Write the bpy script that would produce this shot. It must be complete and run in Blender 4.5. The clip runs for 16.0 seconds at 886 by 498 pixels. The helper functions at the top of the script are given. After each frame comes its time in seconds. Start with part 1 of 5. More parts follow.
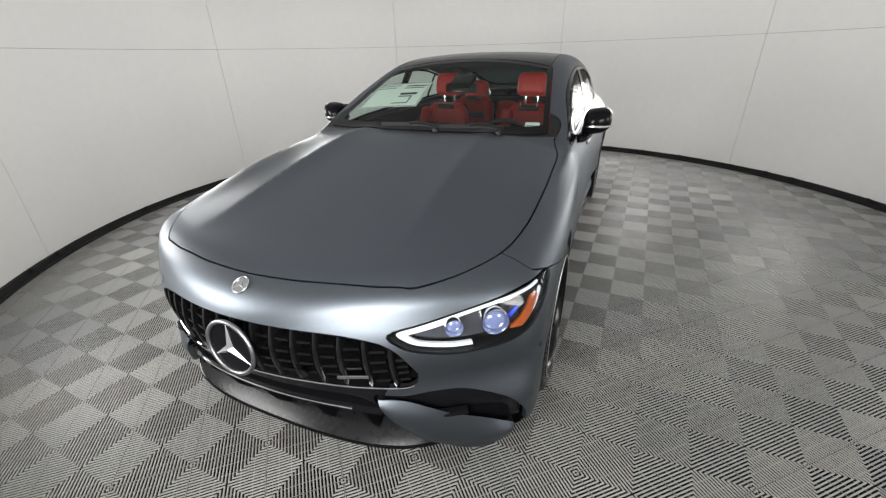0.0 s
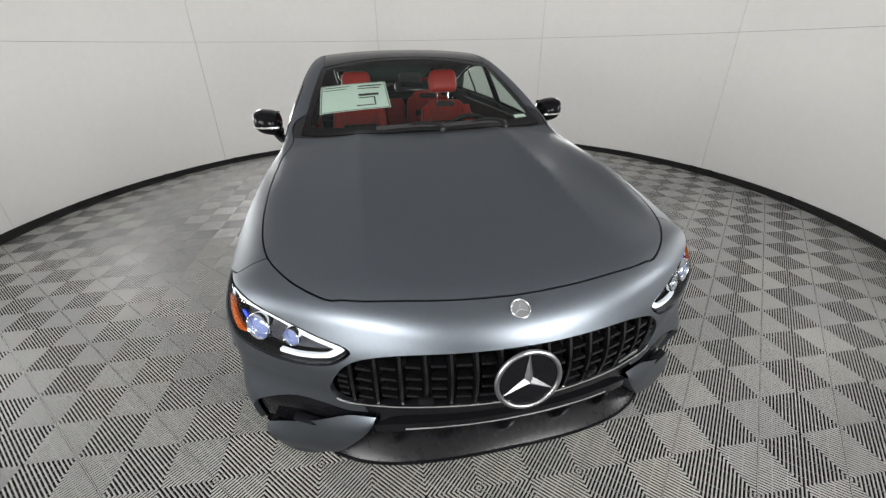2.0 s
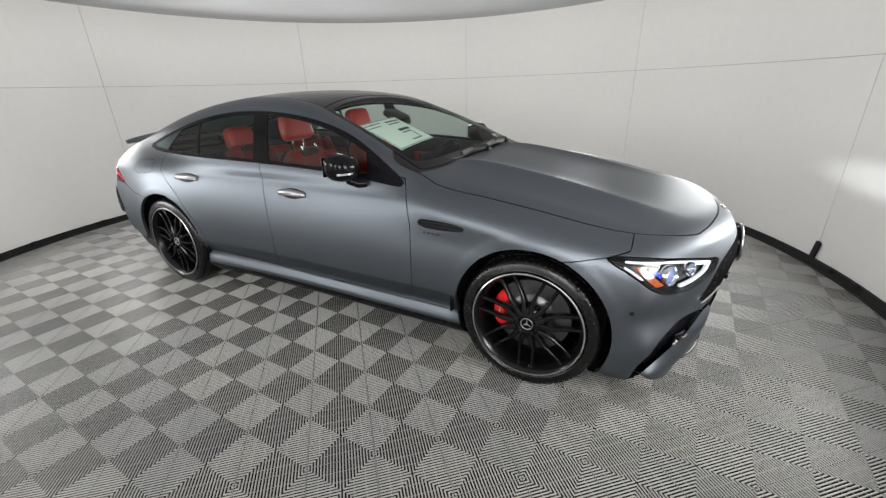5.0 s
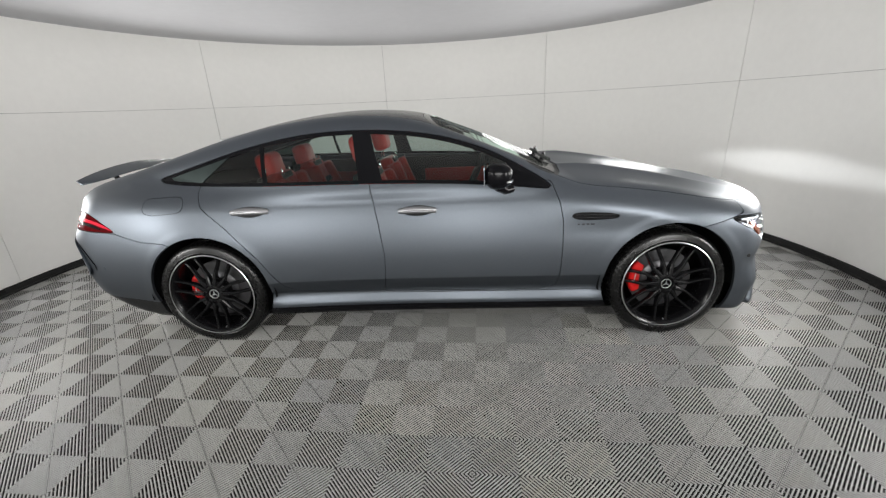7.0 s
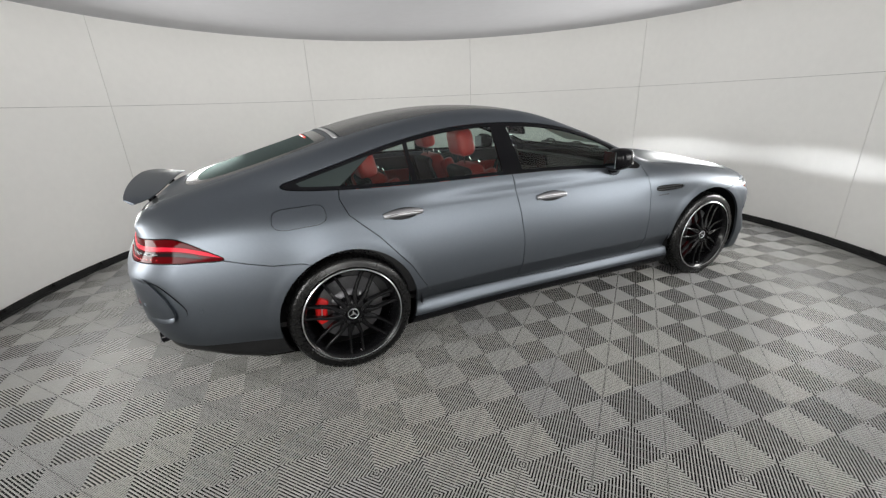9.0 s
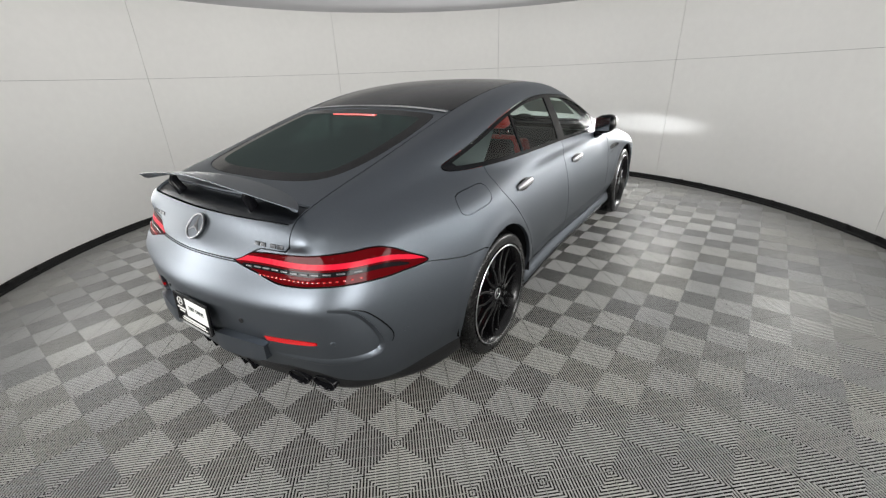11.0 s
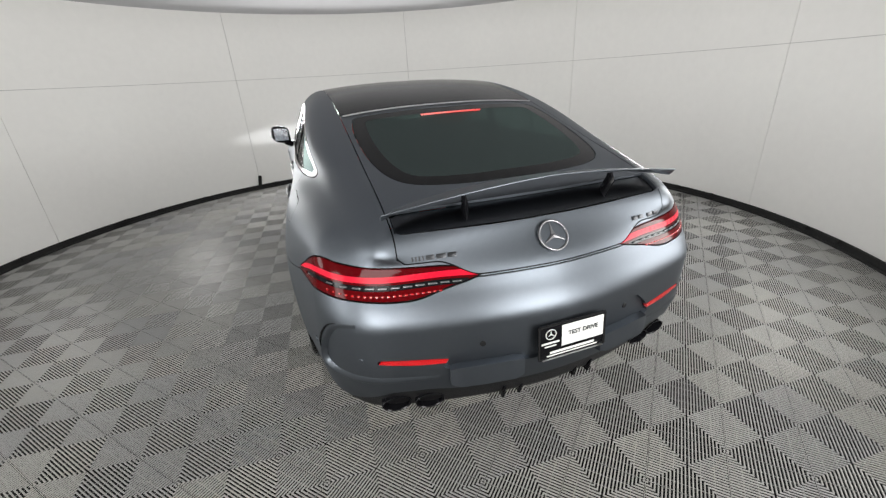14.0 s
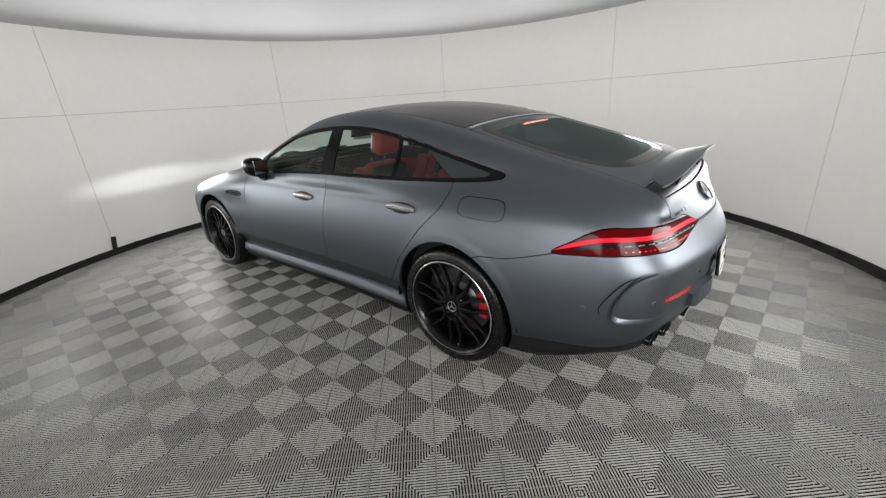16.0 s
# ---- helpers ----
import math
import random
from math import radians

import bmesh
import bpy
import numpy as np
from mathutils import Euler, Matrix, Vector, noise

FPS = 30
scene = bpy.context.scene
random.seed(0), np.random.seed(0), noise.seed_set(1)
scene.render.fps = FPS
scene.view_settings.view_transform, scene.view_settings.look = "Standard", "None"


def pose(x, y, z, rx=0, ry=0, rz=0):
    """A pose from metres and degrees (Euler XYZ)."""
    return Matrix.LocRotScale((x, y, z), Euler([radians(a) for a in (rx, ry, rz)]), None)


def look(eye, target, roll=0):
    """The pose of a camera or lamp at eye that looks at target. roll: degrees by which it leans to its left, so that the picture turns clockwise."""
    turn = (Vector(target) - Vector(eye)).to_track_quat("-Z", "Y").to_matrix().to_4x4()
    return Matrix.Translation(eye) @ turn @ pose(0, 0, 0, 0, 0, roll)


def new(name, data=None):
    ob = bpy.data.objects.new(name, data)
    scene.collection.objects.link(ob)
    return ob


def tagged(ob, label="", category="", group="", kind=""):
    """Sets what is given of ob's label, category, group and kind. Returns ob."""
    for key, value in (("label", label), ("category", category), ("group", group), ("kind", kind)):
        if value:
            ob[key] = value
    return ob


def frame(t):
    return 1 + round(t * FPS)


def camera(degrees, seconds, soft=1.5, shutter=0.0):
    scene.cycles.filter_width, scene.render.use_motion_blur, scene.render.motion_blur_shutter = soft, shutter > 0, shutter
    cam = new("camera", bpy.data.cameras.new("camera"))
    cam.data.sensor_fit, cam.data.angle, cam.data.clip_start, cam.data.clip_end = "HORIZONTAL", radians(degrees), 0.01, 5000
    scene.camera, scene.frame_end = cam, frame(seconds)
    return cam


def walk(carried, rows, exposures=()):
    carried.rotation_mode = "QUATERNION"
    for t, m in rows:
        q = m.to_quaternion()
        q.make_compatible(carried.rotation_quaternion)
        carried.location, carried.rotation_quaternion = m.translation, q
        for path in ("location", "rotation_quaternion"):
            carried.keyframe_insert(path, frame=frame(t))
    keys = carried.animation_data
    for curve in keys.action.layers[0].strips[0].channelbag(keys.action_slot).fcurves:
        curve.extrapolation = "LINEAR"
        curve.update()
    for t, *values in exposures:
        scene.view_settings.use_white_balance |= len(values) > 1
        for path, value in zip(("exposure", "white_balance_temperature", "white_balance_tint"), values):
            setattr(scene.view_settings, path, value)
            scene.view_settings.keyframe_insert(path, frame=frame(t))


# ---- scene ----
cam = camera(95.7, 16.0, 1.3)
PATH = [
    (0, (3.097, 1.063, 1.459), (1.442, 0.353, 0.588), -1.6),
    (0.5, (3.167, 0.755, 1.49), (1.439, 0.274, 0.607), -1.7),
    (1, (3.242, 0.365, 1.494), (1.466, 0.165, 0.596), -0.9),
    (1.5, (3.251, -0.009, 1.485), (1.468, 0.066, 0.581), -1.0),
    (2, (3.217, -0.418, 1.487), (1.468, -0.055, 0.588), -0.9),
    (2.5, (3.154, -0.854, 1.478), (1.476, -0.216, 0.597), -1.2),
    (3, (3.018, -1.229, 1.48), (1.437, -0.35, 0.627), -1.8),
    (3.5, (2.818, -1.636, 1.483), (1.386, -0.507, 0.66), -1.6),
    (4, (2.562, -2.006, 1.468), (1.29, -0.671, 0.675), -1.5),
    (4.7, (2.138, -2.458, 1.470), (1.137, -0.899, 0.699), -1.69),
    (5.2, (1.786, -2.723, 1.471), (0.985, -1.040, 0.735), -1.97),
    (5.8, (1.314, -2.985, 1.470), (0.753, -1.194, 0.779), -2.31),
    (6.5, (0.691, -3.215, 1.475), (0.400, -1.353, 0.804), -2.5),
    (7, (0.203, -3.284, 1.475), (0.1, -1.403, 0.804), -2.7),
    (7.5, (-0.289, -3.346, 1.483), (-0.183, -1.464, 0.813), -2.5),
    (8, (-0.797, -3.297, 1.474), (-0.497, -1.43, 0.807), -2.6),
    (8.5, (-1.289, -3.205, 1.476), (-0.776, -1.384, 0.812), -2.6),
    (9, (-1.77, -3.032, 1.490), (-1.054, -1.298, 0.804), -2.4),
    (9.7, (-2.379, -2.678, 1.495), (-1.370, -1.106, 0.782), -2.36),
    (10.2, (-2.763, -2.374, 1.493), (-1.546, -0.971, 0.751), -2.31),
    (10.8, (-3.153, -1.957, 1.491), (-1.713, -0.807, 0.712), -2.24),
    (11.5, (-3.491, -1.415, 1.489), (-1.845, -0.606, 0.691), -2.2),
    (12, (-3.628, -0.992, 1.489), (-1.872, -0.445, 0.704), -2.6),
    (12.5, (-3.729, -0.58, 1.482), (-1.909, -0.298, 0.703), -3.1),
    (13, (-3.762, -0.126, 1.489), (-1.913, -0.166, 0.728), -3.0),
    (13.5, (-3.763, 0.347, 1.482), (-1.946, 0.01, 0.718), -2.9),
    (14, (-3.678, 0.8, 1.488), (-1.934, 0.223, 0.697), -3.4),
    (14.5, (-3.552, 1.282, 1.494), (-1.911, 0.443, 0.718), -3.7),
    (15, (-3.355, 1.742, 1.495), (-1.846, 0.671, 0.736), -3.8),
    (15.5, (-3.066, 2.13, 1.49), (-1.703, 0.861, 0.761), -3.9),
    (16, (-2.781, 2.514, 1.491), (-1.577, 1.079, 0.788), -4.1),
]
walk(cam, [(t, look(eye, target, roll)) for t, eye, target, roll in PATH])

# ---- world and lamps ----
AXIS = Vector((-0.30, 0.15, 0))
WALL_R, CEIL_Z, SEAM_Z = 3.76, 2.44, 1.59
world = bpy.data.worlds.new("world")
scene.world = world
world.use_nodes = True
world.node_tree.nodes["Background"].inputs[0].default_value = (0.6, 0.62, 0.65, 1)
world.node_tree.nodes["Background"].inputs[1].default_value = 0.02
# unseen soft lamps added all round the booth wall, standing for its few lights
LAMP_POWER = (34, 17.5, 10.3, 9.3, 18.5, 25.8, 24.7, 22.7, 21.6, 21.6, 23.7, 31)
for n, power in enumerate(LAMP_POWER):
    a = radians(8 + 30 * n)
    lamp = bpy.data.lights.new("added_ring_lamp", "AREA")
    lamp.shape, lamp.size, lamp.size_y, lamp.energy, lamp.color = "ELLIPSE", 0.95, 0.62, power, (1.0, 0.993, 0.978)
    lamp.spread = radians(165)
    spot = AXIS + Vector((math.cos(a), math.sin(a), 0)) * (WALL_R - 0.13)
    new("added_ring_lamp", lamp).matrix_world = look(spot + Vector((0, 0, 1.10)), AXIS + Vector((0, 0, 0.82)))
# the car's own low beams
for side in (1, -1):
    lamp = bpy.data.lights.new("head_lamp", "SPOT")
    lamp.energy, lamp.spot_size, lamp.spot_blend, lamp.shadow_soft_size, lamp.color = 22, radians(100), 0.8, 0.02, (0.93, 0.96, 1.0)
    new("head_lamp", lamp).matrix_world = look((2.27, side * 0.70, 0.70), (4.2, side * 0.95, 0.84)) @ Matrix.Diagonal((1.0, 0.14, 1.0, 1.0))

# ---- materials ----
def material(name, colour, rough=0.5, metal=0.0, vary=0.0, scale=20.0, bump=0.0, bump_scale=200.0, coat=0.0, glow=None, power=0.0, spread=0.0, sheen=0.0, spec=0.5):
    """A principled surface; vary: share by which large blotches and fine grain shift the colour, spread: by which they shift the roughness."""
    m = bpy.data.materials.new(name)
    m.use_nodes = True
    t = m.node_tree
    b = t.nodes["Principled BSDF"]
    b.inputs["Base Color"].default_value = (*colour, 1)
    b.inputs["Roughness"].default_value, b.inputs["Metallic"].default_value = rough, metal
    b.inputs["Coat Weight"].default_value, b.inputs["Coat Roughness"].default_value = coat, 0.03
    b.inputs["Specular IOR Level"].default_value = spec
    b.inputs["Sheen Weight"].default_value = sheen
    if glow:
        b.inputs["Emission Color"].default_value, b.inputs["Emission Strength"].default_value = (*glow, 1), power
    if vary or spread or bump:
        where = t.nodes.new("ShaderNodeTexCoord")
    if vary or spread:
        big, fine, mix = t.nodes.new("ShaderNodeTexNoise"), t.nodes.new("ShaderNodeTexNoise"), t.nodes.new("ShaderNodeMath")
        big.inputs["Scale"].default_value, big.inputs["Detail"].default_value = scale * 0.08, 4
        fine.inputs["Scale"].default_value, fine.inputs["Detail"].default_value = scale, 3
        mix.operation = "ADD"
        t.links.new(where.outputs["Object"], big.inputs["Vector"])
        t.links.new(where.outputs["Object"], fine.inputs["Vector"])
        t.links.new(big.outputs[0], mix.inputs[0])
        t.links.new(fine.outputs[0], mix.inputs[1])
        for amount, mid, socket in ((vary, 1.0, "v"), (spread, rough, "r")):
            if not amount:
                continue
            ramp = t.nodes.new("ShaderNodeMapRange")
            ramp.inputs["From Min"].default_value, ramp.inputs["From Max"].default_value = 0.6, 1.4
            ramp.inputs["To Min"].default_value, ramp.inputs["To Max"].default_value = mid * (1 - amount), mid * (1 + amount)
            t.links.new(mix.outputs[0], ramp.inputs["Value"])
            if socket == "r":
                t.links.new(ramp.outputs[0], b.inputs["Roughness"])
            else:
                hsv = t.nodes.new("ShaderNodeHueSaturation")
                hsv.inputs["Color"].default_value = (*colour, 1)
                t.links.new(ramp.outputs[0], hsv.inputs["Value"])
                t.links.new(hsv.outputs[0], b.inputs["Base Color"])
    if bump:
        grain, up = t.nodes.new("ShaderNodeTexNoise"), t.nodes.new("ShaderNodeBump")
        grain.inputs["Scale"].default_value, grain.inputs["Detail"].default_value = bump_scale, 3
        up.inputs["Strength"].default_value, up.inputs["Distance"].default_value = bump, 0.002
        t.links.new(where.outputs["Object"], grain.inputs["Vector"])
        t.links.new(grain.outputs[0], up.inputs["Height"])
        t.links.new(up.outputs[0], b.inputs["Normal"])
    return m


def clear(name, tint, ior=1.5, rough=0.02, grazing=0.12, sheen=(0.8, 0.8, 0.8)):
    """Thin glass: tinted see-through, with a gloss that grows towards grazing view."""
    m = bpy.data.materials.new(name)
    m.use_nodes = True
    t = m.node_tree
    t.nodes.remove(t.nodes["Principled BSDF"])
    see, gloss, mix, rim = (t.nodes.new("ShaderNode" + k) for k in ("BsdfTransparent", "BsdfGlossy", "MixShader", "LayerWeight"))
    steep, gain = t.nodes.new("ShaderNodeMath"), t.nodes.new("ShaderNodeMath")
    steep.operation, gain.operation = "POWER", "MULTIPLY_ADD"
    steep.inputs[1].default_value = 5.0
    gain.inputs[1].default_value, gain.inputs[2].default_value = grazing, ((ior - 1) / (ior + 1)) ** 2
    see.inputs[0].default_value = (*tint, 1)
    gloss.inputs["Roughness"].default_value = rough
    gloss.inputs["Color"].default_value = (*sheen, 1)
    rim.inputs["Blend"].default_value = 0.5
    t.links.new(rim.outputs["Facing"], steep.inputs[0])
    t.links.new(steep.outputs[0], gain.inputs[0])
    t.links.new(gain.outputs[0], mix.inputs[0])
    t.links.new(see.outputs[0], mix.inputs[1])
    t.links.new(gloss.outputs[0], mix.inputs[2])
    t.links.new(mix.outputs[0], t.nodes["Material Output"].inputs[0])
    return m


M_PAINT = material("satin_graphite_paint", (0.124, 0.138, 0.156), 0.45, 1.0, vary=0.05, scale=900, spread=0.06)
M_ROOF = material("black_roof_glass", (0.005, 0.005, 0.006), 0.20, 0.0, vary=0.1, scale=30, spec=0.12)
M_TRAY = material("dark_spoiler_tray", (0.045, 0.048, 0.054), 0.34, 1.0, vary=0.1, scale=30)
M_BLACK = material("gloss_black_trim", (0.005, 0.005, 0.006), 0.14, 0.0, spread=0.3, scale=40, spec=0.12)
M_SATIN = material("satin_black_plastic", (0.007, 0.007, 0.0075), 0.42, 0.0, vary=0.2, scale=300, bump=0.15, bump_scale=900, spec=0.3)
M_DARK = material("dark_inner_metal", (0.003, 0.003, 0.0035), 0.7, 0.0, vary=0.2, scale=30, spec=0.2)
M_RUBBER = material("tyre_rubber", (0.003, 0.003, 0.003), 0.28, 0.0, vary=0.25, scale=60, bump=0.2, bump_scale=400, spread=0.2, spec=0.4)
M_CHROME = material("chrome", (0.80, 0.81, 0.82), 0.10, 1.0, spread=0.3, scale=60)
M_ALU = material("machined_aluminium", (0.60, 0.61, 0.62), 0.28, 1.0, vary=0.06, scale=200)
M_RIM = material("gloss_black_wheel", (0.004, 0.004, 0.0045), 0.22, 0.0, spread=0.3, scale=80, spec=0.32)
M_FIN = material("grille_black", (0.004, 0.004, 0.0045), 0.20, 0.0, vary=0.2, scale=80, spec=0.4)
M_SCRIPT = material("dark_chrome_script", (0.06, 0.062, 0.066), 0.36, 1.0, spread=0.2, scale=80)
M_MIRROR = material("mirror_glass", (0.26, 0.27, 0.29), 0.15, 1.0, spread=0.2, scale=20)
M_DISC = material("brake_steel", (0.32, 0.32, 0.33), 0.38, 1.0, vary=0.12, scale=120)
M_ROTOR = material("dark_brake_steel", (0.13, 0.13, 0.135), 0.42, 1.0, vary=0.15, scale=120)
M_CALIPER = material("red_caliper_paint", (0.62, 0.012, 0.012), 0.32, 0.0, vary=0.08, scale=60, coat=0.4)
M_GLASS = clear("tinted_window_glass", (0.64, 0.71, 0.68), 1.6, 0.16, 0.05)
M_REARGLASS = clear("dark_rear_glass", (0.030, 0.052, 0.047), 2.0, 0.32, sheen=(0.66, 0.82, 0.80))
M_SCREEN = clear("windscreen_glass", (0.80, 0.87, 0.83))
M_LENS = clear("headlamp_lens", (0.92, 0.94, 0.96))
M_LEATHER = material("red_leather", (0.50, 0.022, 0.014), 0.42, 0.0, vary=0.14, scale=60, bump=0.3, bump_scale=500, sheen=0.1)
M_CABIN = material("black_cabin_plastic", (0.014, 0.014, 0.015), 0.6, 0.0, vary=0.2, scale=60, bump=0.2, bump_scale=600)
M_GREYTRIM = material("grey_headliner", (0.05, 0.05, 0.052), 0.9, 0.0, vary=0.1, scale=80)
M_PAPER = material("white_paper", (0.72, 0.80, 0.74), 0.7, 0.0, vary=0.03, scale=30)
M_INK = material("grey_ink", (0.03, 0.035, 0.035), 0.8, 0.0, vary=0.1, scale=60)
M_WHITE = material("white_plate", (0.62, 0.62, 0.60), 0.4, 0.0, vary=0.03, scale=30)
M_REDLENS = material("dark_red_lens", (0.050, 0.0008, 0.0016), 0.08, 0.0, spread=0.2, scale=50, spec=0.07, glow=(1.0, 0.004, 0.02), power=0.03)
M_REDGLOW = material("lit_red_bar", (0.20, 0.002, 0.006), 0.3, 0.0, spread=0.2, scale=50, spec=0.12, glow=(1.0, 0.010, 0.055), power=0.62)
# the bumper reflectors are no lamps; a faint red glow is put into them
M_REFLECT = material("glowing_red_reflector", (0.35, 0.004, 0.006), 0.18, 0.0, vary=0.1, scale=200, coat=0.8, glow=(1.0, 0.02, 0.03), power=0.10)
M_AMBER = material("amber_lens", (0.22, 0.042, 0.003), 0.2, 0.0, vary=0.25, scale=160, coat=0.6, glow=(1.0, 0.16, 0.01), power=0.012)
M_BRAKE = material("lit_brake_lamp", (0.3, 0.01, 0.01), 0.3, 0.0, spread=0.2, scale=60, glow=(1.0, 0.10, 0.08), power=0.5)
M_DRL = material("lit_white_lightguide", (0.45, 0.47, 0.50), 0.22, 0.0, spread=0.2, scale=80, glow=(0.86, 0.93, 1.0), power=0.40)
M_BLUE = material("blue_lamp_accent", (0.03, 0.06, 0.55), 0.2, 0.0, spread=0.2, scale=60, coat=0.5)
M_BOWL = material("smoked_lamp_bowl", (0.035, 0.036, 0.042), 0.22, 0.0, spread=0.3, scale=60)
M_BEAM = material("lit_projector_lens", (0.10, 0.12, 0.22), 0.06, 0.0, spread=0.2, scale=80, coat=1.0, glow=(0.40, 0.50, 1.0), power=0.16)
M_WALL = material("white_booth_panel", (0.82, 0.812, 0.785), 0.55, 0.0, vary=0.025, scale=14, spread=0.12, bump=0.05, bump_scale=25)
M_CEIL = material("grey_booth_ceiling", (0.47, 0.47, 0.485), 0.75, 0.0, vary=0.04, scale=10)
M_SKIRT = material("black_rubber_skirting", (0.008, 0.008, 0.008), 0.85, 0.0, vary=0.3, scale=30)
M_JOINT = material("grey_joint_backing", (0.38, 0.37, 0.36), 0.8, 0.0, vary=0.1, scale=30)
M_TILE = material("grey_floor_tile_plastic", (0.277, 0.276, 0.268), 0.40, 0.0, vary=0.08, scale=90, spread=0.05, spec=0.6)
M_SPLIT = material("dark_gloss_splitter", (0.008, 0.008, 0.009), 0.28, 0.0, spread=0.15, scale=40, spec=0.22)
M_GAP = material("dark_floor_slab", (0.006, 0.006, 0.006), 0.8, 0.0, vary=0.3, scale=25, spec=0.2)
# each tile is a shade lighter, darker or yellower than the next
nodes, links = M_TILE.node_tree.nodes, M_TILE.node_tree.links
pick, shade, times, tone = nodes.new("ShaderNodeObjectInfo"), nodes.new("ShaderNodeMapRange"), nodes.new("ShaderNodeMath"), nodes.new("ShaderNodeMapRange")
hue = next(n for n in nodes if n.bl_idname == "ShaderNodeHueSaturation")
shade.inputs["To Min"].default_value, shade.inputs["To Max"].default_value = 0.90, 1.10
tone.inputs["To Min"].default_value, tone.inputs["To Max"].default_value = 0.3, 2.2
times.operation = "MULTIPLY"
links.new(hue.inputs["Value"].links[0].from_socket, times.inputs[0])
links.new(pick.outputs["Random"], shade.inputs["Value"])
links.new(pick.outputs["Random"], tone.inputs["Value"])
links.new(shade.outputs[0], times.inputs[1])
links.new(times.outputs[0], hue.inputs["Value"])
links.new(tone.outputs[0], hue.inputs["Saturation"])

# ---- car body surface: smooth union of a lower body and a cabin, both given by profile curves ----
def spline(table):
    """Natural cubic through (u, v) pairs, flat-sloped beyond the ends."""
    u, v = np.array(sorted(table), float).T
    n, h = len(u), np.diff(u)
    a, b = np.eye(n), np.zeros(n)
    for i in range(1, n - 1):
        a[i, i - 1 : i + 2] = h[i - 1], 2 * (h[i - 1] + h[i]), h[i]
        b[i] = 6 * ((v[i + 1] - v[i]) / h[i] - (v[i] - v[i - 1]) / h[i - 1])
    m = np.linalg.solve(a, b)

    def value(q):
        q = np.clip(q, u[0], u[-1])
        i = np.clip(np.searchsorted(u, q) - 1, 0, n - 2)
        s, e = u[i + 1] - q, q - u[i]
        return (m[i] * s**3 + m[i + 1] * e**3) / (6 * h[i]) + (v[i] / h[i] - m[i] * h[i] / 6) * s + (v[i + 1] / h[i] - m[i + 1] * h[i] / 6) * e

    return value


def smax(a, b, k):
    d = np.clip(0.5 + 0.5 * (a - b) / k, 0, 1)
    return b + (a - b) * d + k * d * (1 - d)


def smin(a, b, k):
    return -smax(-a, -b, k)


def step(a, b, q):
    q = np.clip((q - a) / (b - a), 0, 1)
    return q * q * (3 - 2 * q)


AXLE = 1.4755
deck_z = spline([(2.45, 0.755), (2.33, 0.798), (2.25, 0.828), (2.1, 0.857), (1.9, 0.891), (1.69, 0.930), (1.47, 0.972), (1.25, 1.010), (1.0, 1.043), (0.8, 1.05), (0.4, 1.052),
                 (-0.3, 1.055), (-1.0, 1.06), (-1.6, 1.07), (-2.1, 1.048), (-2.45, 1.0), (-2.6, 0.985)])
half_w = spline([(2.4, 0.95), (2.0, 0.932), (1.7, 0.95), (1.47, 0.951), (1.1, 0.931), (0.7, 0.924), (0.0, 0.914), (-0.6, 0.918), (-1.0, 0.937), (-1.4, 0.962),
                 (-1.7, 0.966), (-2.1, 0.90), (-2.5, 0.815), (-2.7, 0.755)])
side_k = spline([(0.1, 0.86), (0.2, 0.945), (0.25, 0.962), (0.30, 0.962), (0.36, 0.978), (0.43, 0.991), (0.5, 0.996), (0.62, 0.998), (0.74, 0.988), (0.85, 0.968), (0.95, 0.938), (1.05, 0.892), (1.2, 0.76)])
nose_x = spline([(0.1, 2.22), (0.2, 2.285), (0.28, 2.312), (0.35, 2.335), (0.47, 2.366), (0.6, 2.395), (0.68, 2.384), (0.74, 2.362), (0.80, 2.330), (0.9, 2.19)])
tail_x = spline([(0.1, -2.50), (0.25, -2.545), (0.38, -2.602), (0.5, -2.636), (0.62, -2.647), (0.68, -2.652), (0.715, -2.653), (0.745, -2.643), (0.78, -2.624), (0.82, -2.60), (0.88, -2.576), (0.94, -2.548), (1.0, -2.53), (1.1, -2.51)])
roof_z = spline([(1.3, 0.82), (1.1, 0.925), (0.9, 1.02), (0.7, 1.112), (0.45, 1.22), (0.14, 1.348), (-0.05, 1.419), (-0.3, 1.461), (-0.55, 1.471), (-0.8, 1.457), (-1.2, 1.393),
                 (-1.69, 1.266), (-2.05, 1.165), (-2.3, 1.088), (-2.5, 1.01), (-2.8, 0.89)])
cabin_w = spline([(1.2, 0.72), (0.8, 0.805), (0.4, 0.832), (-0.35, 0.842), (-1.0, 0.845), (-1.5, 0.808), (-1.8, 0.752), (-2.2, 0.668), (-2.5, 0.58), (-2.8, 0.5)])


